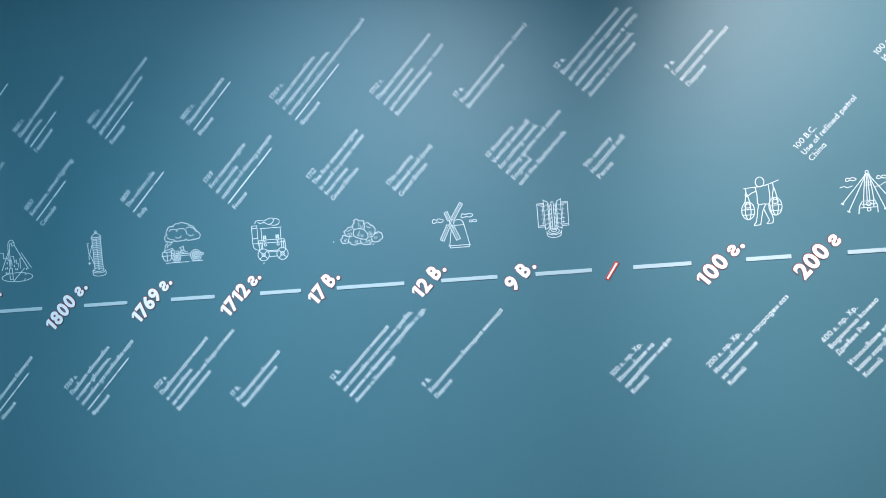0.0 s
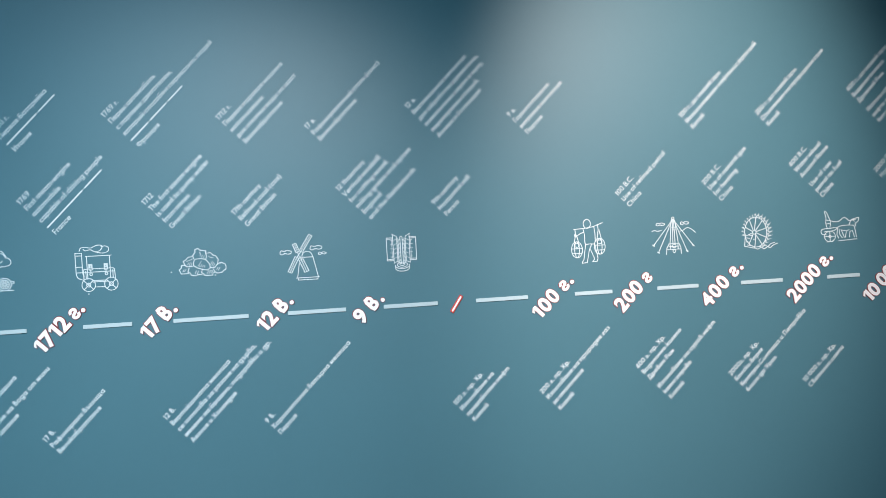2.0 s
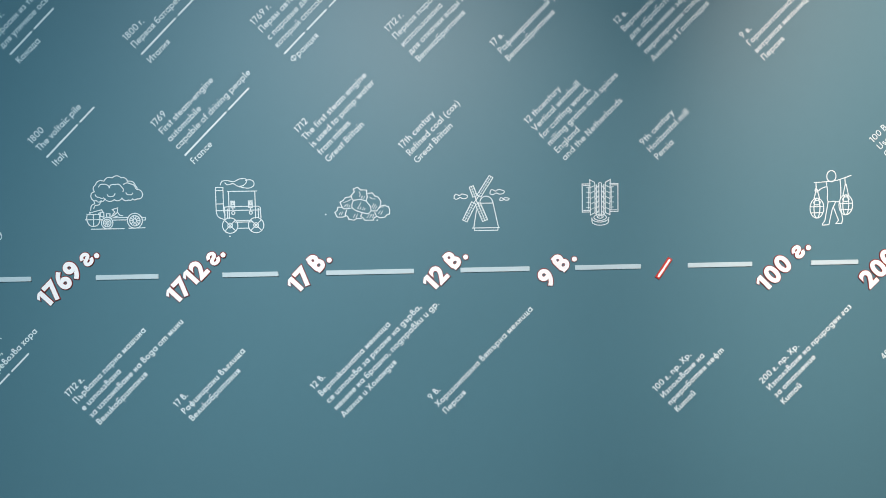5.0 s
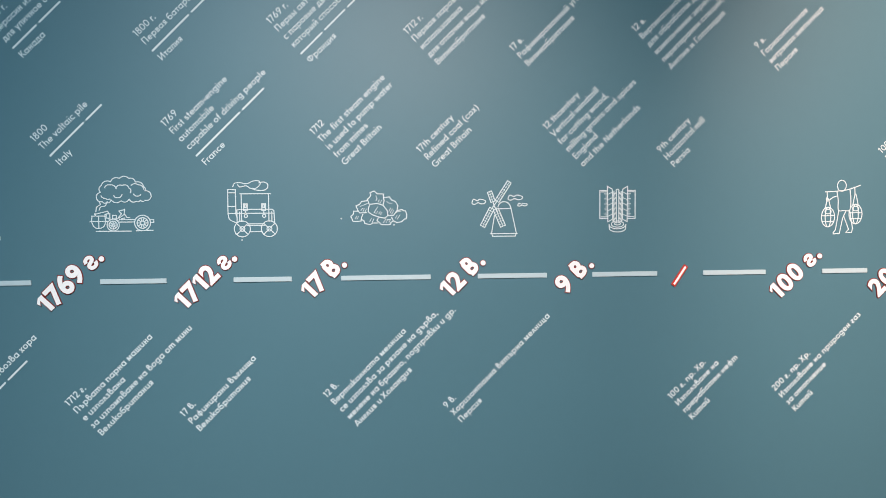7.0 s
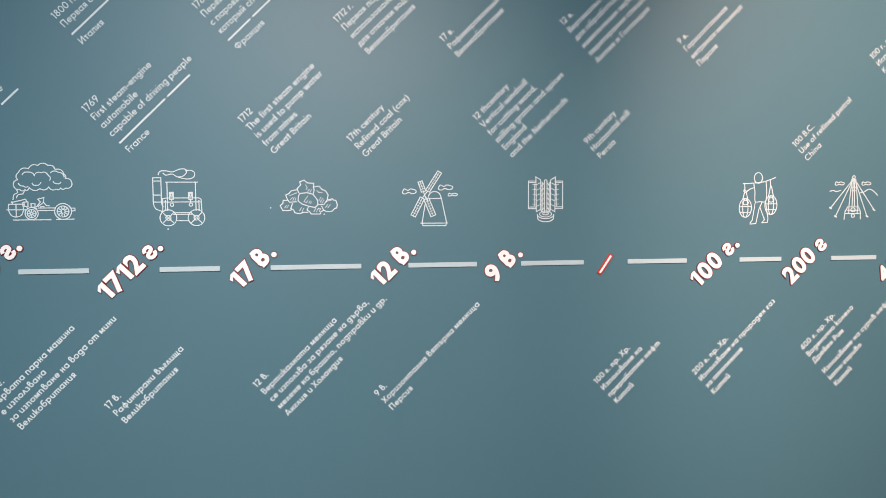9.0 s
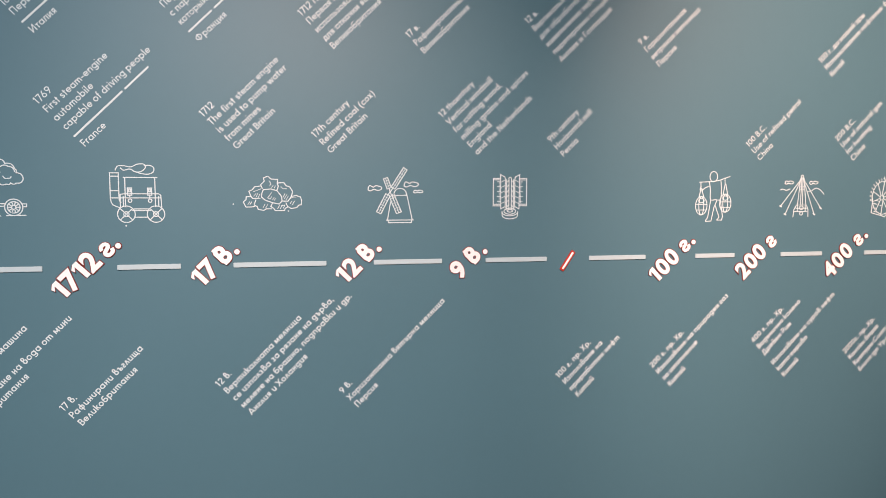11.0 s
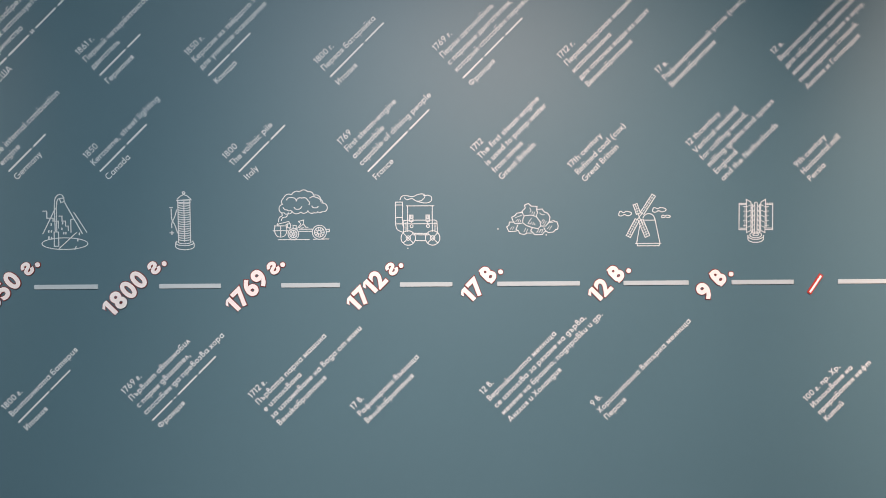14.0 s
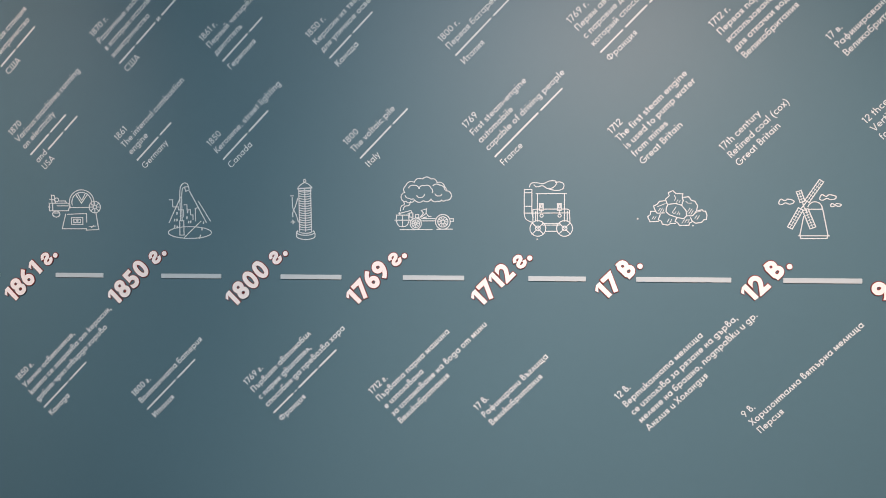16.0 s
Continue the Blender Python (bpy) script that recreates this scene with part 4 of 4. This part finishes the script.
d.stroke([(71, 97), (49, 94), (41, 83), (28, 77), (34, 61), (41, 50), (68, 51)]).stroke([(71, 86), (54, 79), (43, 75)], width=2.2).stroke([(53, 68), (45, 58)], width=2.2).stroke([(60, 69), (54, 55)], width=2.2).stroke([(67, 66), (61, 52)], width=2.2).piece("coal_lump")
d.stroke([(38, 57), (18, 57), (17, 45), (7, 37), (16, 18), (36, 18), (48, 20)]).stroke([(30, 38), (23, 27)], width=2.2).stroke([(38, 38), (31, 27)], width=2.2).piece("coal_lump")
d.stroke([(53, 45), (46, 26), (57, 20), (61, 9), (81, 5), (91, 11), (110, 11)]).stroke([(86, 29), (79, 16)], width=2.2).stroke([(95, 27), (88, 13)], width=2.2).piece("coal_lump")
d.stroke([(114, 33), (107, 20), (117, 13), (123, 4), (157, 4), (160, 13), (170, 18), (163, 33)]).stroke([(141, 26), (132, 12)], width=2.2).stroke([(150, 26), (142, 12)], width=2.2).stroke([(159, 25), (153, 13)], width=2.2).stroke([(146, 23), (159, 25)], width=2.2).piece("coal_lump")
d.stroke([(185, 58), (204, 62), (209, 57), (217, 57), (222, 41), (220, 26), (211, 25), (203, 15), (182, 12), (171, 19)]).stroke([(177, 48), (189, 55), (200, 55)], width=2.2).stroke([(185, 40), (178, 29)], width=2.2).stroke([(195, 40), (186, 26)], width=2.2).piece("coal_lump")

# windmill
d = Drawing("windmill_pictogram", icon_label("a vertical windmill between clouds"), 0.161, 1.574, 0.87, 0.852)
d.stroke([(90, 12), (104, 96)]).stroke([(112, 130), (118, 110)]).stroke([(203, 12), (177, 136)]).arc(148, 128, 29, 30, 0, 165).stroke([(126, 126), (178, 126)])
d.stroke([(84, 12), (208, 12)]).stroke([(94, 0), (199, 0)]).stroke([(94, 0), (92, 12)]).stroke([(199, 0), (201, 12)]).piece("mill_tower")


def sail(d, x0, y0, x1, y1, wide, rungs):
    a, b = Vector((x0, y0)), Vector((x1, y1))
    side = Vector((-(b - a).y, (b - a).x)).normalized() * wide / 2
    d.stroke([tuple(a + side), tuple(b + side), tuple(b - side), tuple(a - side)], True)
    d.stroke([tuple(a), tuple(b)], width=2.0)
    for i in range(1, rungs):
        m = a.lerp(b, i / rungs)
        d.stroke([tuple(m + side), tuple(m - side)], width=2.0)
    d.piece("sail")


sail(d, 116, 160, 172, 248, 20, 7)
sail(d, 92, 128, 50, 46, 22, 7)
sail(d, 98, 158, 82, 204, 20, 4)
sail(d, 110, 124, 142, 46, 24, 7)
d.stroke([(102, 141), (116, 160)]).stroke([(102, 141), (92, 128)]).stroke([(102, 141), (98, 158)]).stroke([(102, 141), (110, 124)]).piece("sail_hub")
for px, py, pw, ph in ((3, 152, 60, 18), (166, 170, 64, 18), (210, 140, 42, 10)):
    puff(d, px, py, pw, ph)
    d.piece("cloud")

# horizontal mill
d = Drawing("horizontal_mill_pictogram", icon_label("a horizontal wind mill on a round foot"), 0.670, 1.587, 0.923, 0.947)
for k in (1, -1):
    def m(*pts):
        return [(78 + k * (x - 78), y) for x, y in pts]
    d.stroke(m((36, 172), (1, 172), (1, 55), (34, 55))).stroke(m((6, 166), (34, 166))).stroke(m((6, 62), (32, 62))).stroke(m((28, 160), (28, 66)), width=2.0)
    for i in range(5):
        d.stroke(m((20, 74 + 21 * i), (34, 74 + 21 * i)), width=2.6)
    d.piece("outer_panel")
    d.stroke(m((32, 190), (54, 178), (56, 170), (56, 52), (36, 42), (34, 186)))
    for i in range(5):
        d.stroke(m((36, 64 + 23 * i), (56, 74 + 23 * i)), width=2.6)
    d.piece("blade")
    d.stroke(m((62, 168), (62, 40)))
    for i in range(6):
        d.stroke(m((58, 46 + 21 * i), (71, 58 + 21 * i)), width=4)
    d.piece("inner_blade")
d.stroke([(73, 170), (73, 36)]).stroke([(84, 170), (84, 36)]).arc(78, 172, 6, 5, 0, 180).piece("post")
d.arc(78, 32, 27, 13).arc(78, 34, 13, 6).smooth([(42, 30), (44, 10), (60, 1), (78, -1), (96, 1), (112, 10), (114, 30)]).arc(78, 30, 37, 18, 180, 360).piece("foot")

# carrying yoke with two baskets, its bearer a plain shape
d = Drawing("carrying_yoke_pictogram", icon_label("a carrying yoke with two baskets"), 1.585, 1.567, 0.93, 0.927)
d.smooth([(18, 186), (60, 188), (112, 193), (150, 204), (178, 214)]).piece("yoke")
for bx, by, top in ((31, 76, 186), (157, 88, 206)):
    d.arc(bx, by, 30, 43).arc(bx, by, 13, 43).arc(bx, by + 24, 14, 10).stroke([(bx - 29, by + 6), (bx + 29, by + 6)]).stroke([(bx - 26, by - 20), (bx + 26, by - 20)])
    d.stroke([(bx - 14, by + 36), (bx - 4, top - 30), (bx - 6, top)]).stroke([(bx + 12, by + 36), (bx, top - 30)]).piece("basket")
d.arc(92, 212, 20, 24).smooth([(70, 186), (76, 150), (78, 106), (104, 104), (130, 106), (134, 150), (130, 194)])
d.stroke([(80, 104), (66, 20), (56, 8), (56, 2), (84, 4), (98, 70), (112, 100)]).stroke([(104, 76), (126, 22), (114, 8), (140, 8), (144, 26), (130, 104)]).piece("plain_figure")
d.smooth([(72, 168), (50, 160), (30, 146), (22, 152), (28, 168)]).piece("arm_stroke")

# drilling rig
d = Drawing("drilling_rig_pictogram", icon_label("a drilling rig with splayed legs"), 2.005, 1.585, 0.924, 0.91)
for fx, fy in ((6, 55), (32, 15), (195, 15), (231, 45)):
    d.stroke([(122 + (8 if fx > 122 else -8) * 0.5, 190), (fx, fy)]).stroke([(fx - 5, fy + 2), (fx + 5, fy - 3)], width=6).piece("leg")
d.arc(122, 200, 7).stroke([(116, 192), (128, 192)]).stroke([(108, 150), (138, 150)]).stroke([(112, 136), (134, 136)]).stroke([(112, 190), (100, 64)]).stroke([(119, 190), (116, 64)])
d.stroke([(125, 190), (128, 64)]).stroke([(132, 190), (146, 64)]).piece("derrick")
d.stroke([(76, 0), (80, 36), (94, 60), (150, 60), (160, 36), (161, 2)]).stroke([(82, 28), (160, 28)]).stroke([(92, 44), (152, 44)]).arc(122, 46, 11, 9).arc(122, 18, 8, 8).stroke([(100, 60), (100, 28)])
d.stroke([(144, 60), (144, 28)]).piece("platform")
puff(d, 26, 166, 46, 12)
d.piece("cloud")
puff(d, 164, 166, 46, 12)
d.piece("cloud")
d.smooth([(0, 134), (18, 138), (32, 132), (54, 138)]).smooth([(152, 126), (176, 130), (196, 142), (212, 142), (232, 130), (248, 114)]).piece("hills")

# water wheel
d = Drawing("water_wheel_pictogram", icon_label("a water wheel with splashing buckets"), 2.484, 1.581, 1.07, 0.93)
d.arc(67, 98, 56, 82).arc(60, 98, 9, 11).piece("wheel_rim")
for i in range(9):
    a = radians(-58 + 36 * i)
    d.stroke([(60 + 9 * math.cos(a), 98 + 11 * math.sin(a)), (67 + 55 * math.cos(a), 98 + 81 * math.sin(a))]).piece("spoke")
for i in range(12):
    a, b = radians(-62 + 13 * i), radians(-54 + 13 * i)
    reach = 30 - 0.9 * abs(i - 4)
    tip = 67 + (56 + reach) * math.cos(b), 104 + (82 + 0.6 * reach) * math.sin(b)
    d.stroke([(67 + 58 * math.cos(a), 98 + 84 * math.sin(a)), tip, (67 + 68 * math.cos(b), 98 + 90 * math.sin(b)), (67 + 62 * math.cos(b) - 2, 108 + 86 * math.sin(b))]).piece("bucket")
for i in range(8):
    a = radians(100 + 13 * i)
    d.stroke([(67 + 57 * math.cos(a), 98 + 83 * math.sin(a)), (67 + 70 * math.cos(a), 104 + 90 * math.sin(a)), (67 + 62 * math.cos(a), 106 + 84 * math.sin(a))])
d.piece("spray")
d.stroke([(14, 92), (8, 24), (58, 10), (66, 80)]).stroke([(18, 70), (36, 66)]).stroke([(16, 48), (32, 46)]).stroke([(22, 30), (44, 26)]).stroke([(34, 84), (50, 80)]).stroke([(52, 60), (60, 58)]).piece("mill_wall")
d.smooth([(58, 14), (74, 4), (90, 14), (106, 4), (122, 14), (138, 8), (150, 20), (174, 30)]).smooth([(80, 22), (96, 14), (110, 24), (126, 16), (140, 30), (160, 34)]).piece("waves")

# horse cart
d = Drawing("horse_cart_pictogram", icon_label("a two-wheeled horse cart"), 2.910, 1.596, 1.08, 0.91)
d.arc(46, 34, 28, 30).spokes(46, 34, 2, 27, 4).arc(46, 34, 6).piece("wheel")
d.smooth([(28, 44), (6, 50), (2, 68), (14, 78), (44, 80), (80, 84)]).stroke([(20, 62), (70, 66), (90, 84)]).piece("cart")
d.smooth([(34, 82), (28, 110), (30, 140), (24, 176), (34, 172), (44, 142), (52, 118), (48, 84)]).stroke([(30, 128), (48, 124)]).stroke([(28, 106), (50, 108)]).piece("plain_figure")
d.smooth([(48, 124), (74, 116), (96, 118), (118, 136), (134, 132), (146, 116)]).piece("reins")
d.smooth([(84, 82), (110, 92), (150, 92), (170, 88), (176, 66), (182, 24)]).smooth([(146, 94), (160, 122), (184, 130), (196, 132), (194, 112), (178, 100), (182, 84)])
d.stroke([(160, 124), (176, 112)]).stroke([(150, 118), (184, 124)]).stroke([(86, 82), (82, 40), (90, 22)]).stroke([(94, 74), (98, 40), (110, 22)]).stroke([(104, 70), (120, 24)])
d.stroke([(124, 24), (132, 60), (146, 66)]).stroke([(146, 24), (150, 56), (162, 60), (172, 24)]).stroke([(110, 66), (132, 60)]).piece("horse")
d.stroke([(90, 6), (184, 12)]).stroke([(30, 4), (60, 4)]).piece("ground_line")

# stray specks of white on the paint
for sx, sz in ((-0.341, 1.648), (-0.716, 1.57), (-0.14, 1.622)):
    speck = Drawing("paint_speck", "tiny white speck on the painted wall", sx, sz)
    speck.thing["category"], speck.thing["group"] = "speck", "specks on the wall"
    speck.arc(0, 0, 1.2, steps=8).piece("speck_dot")

bpy.data.objects.remove(TEXT_OB)
bpy.data.curves.remove(TEXT)
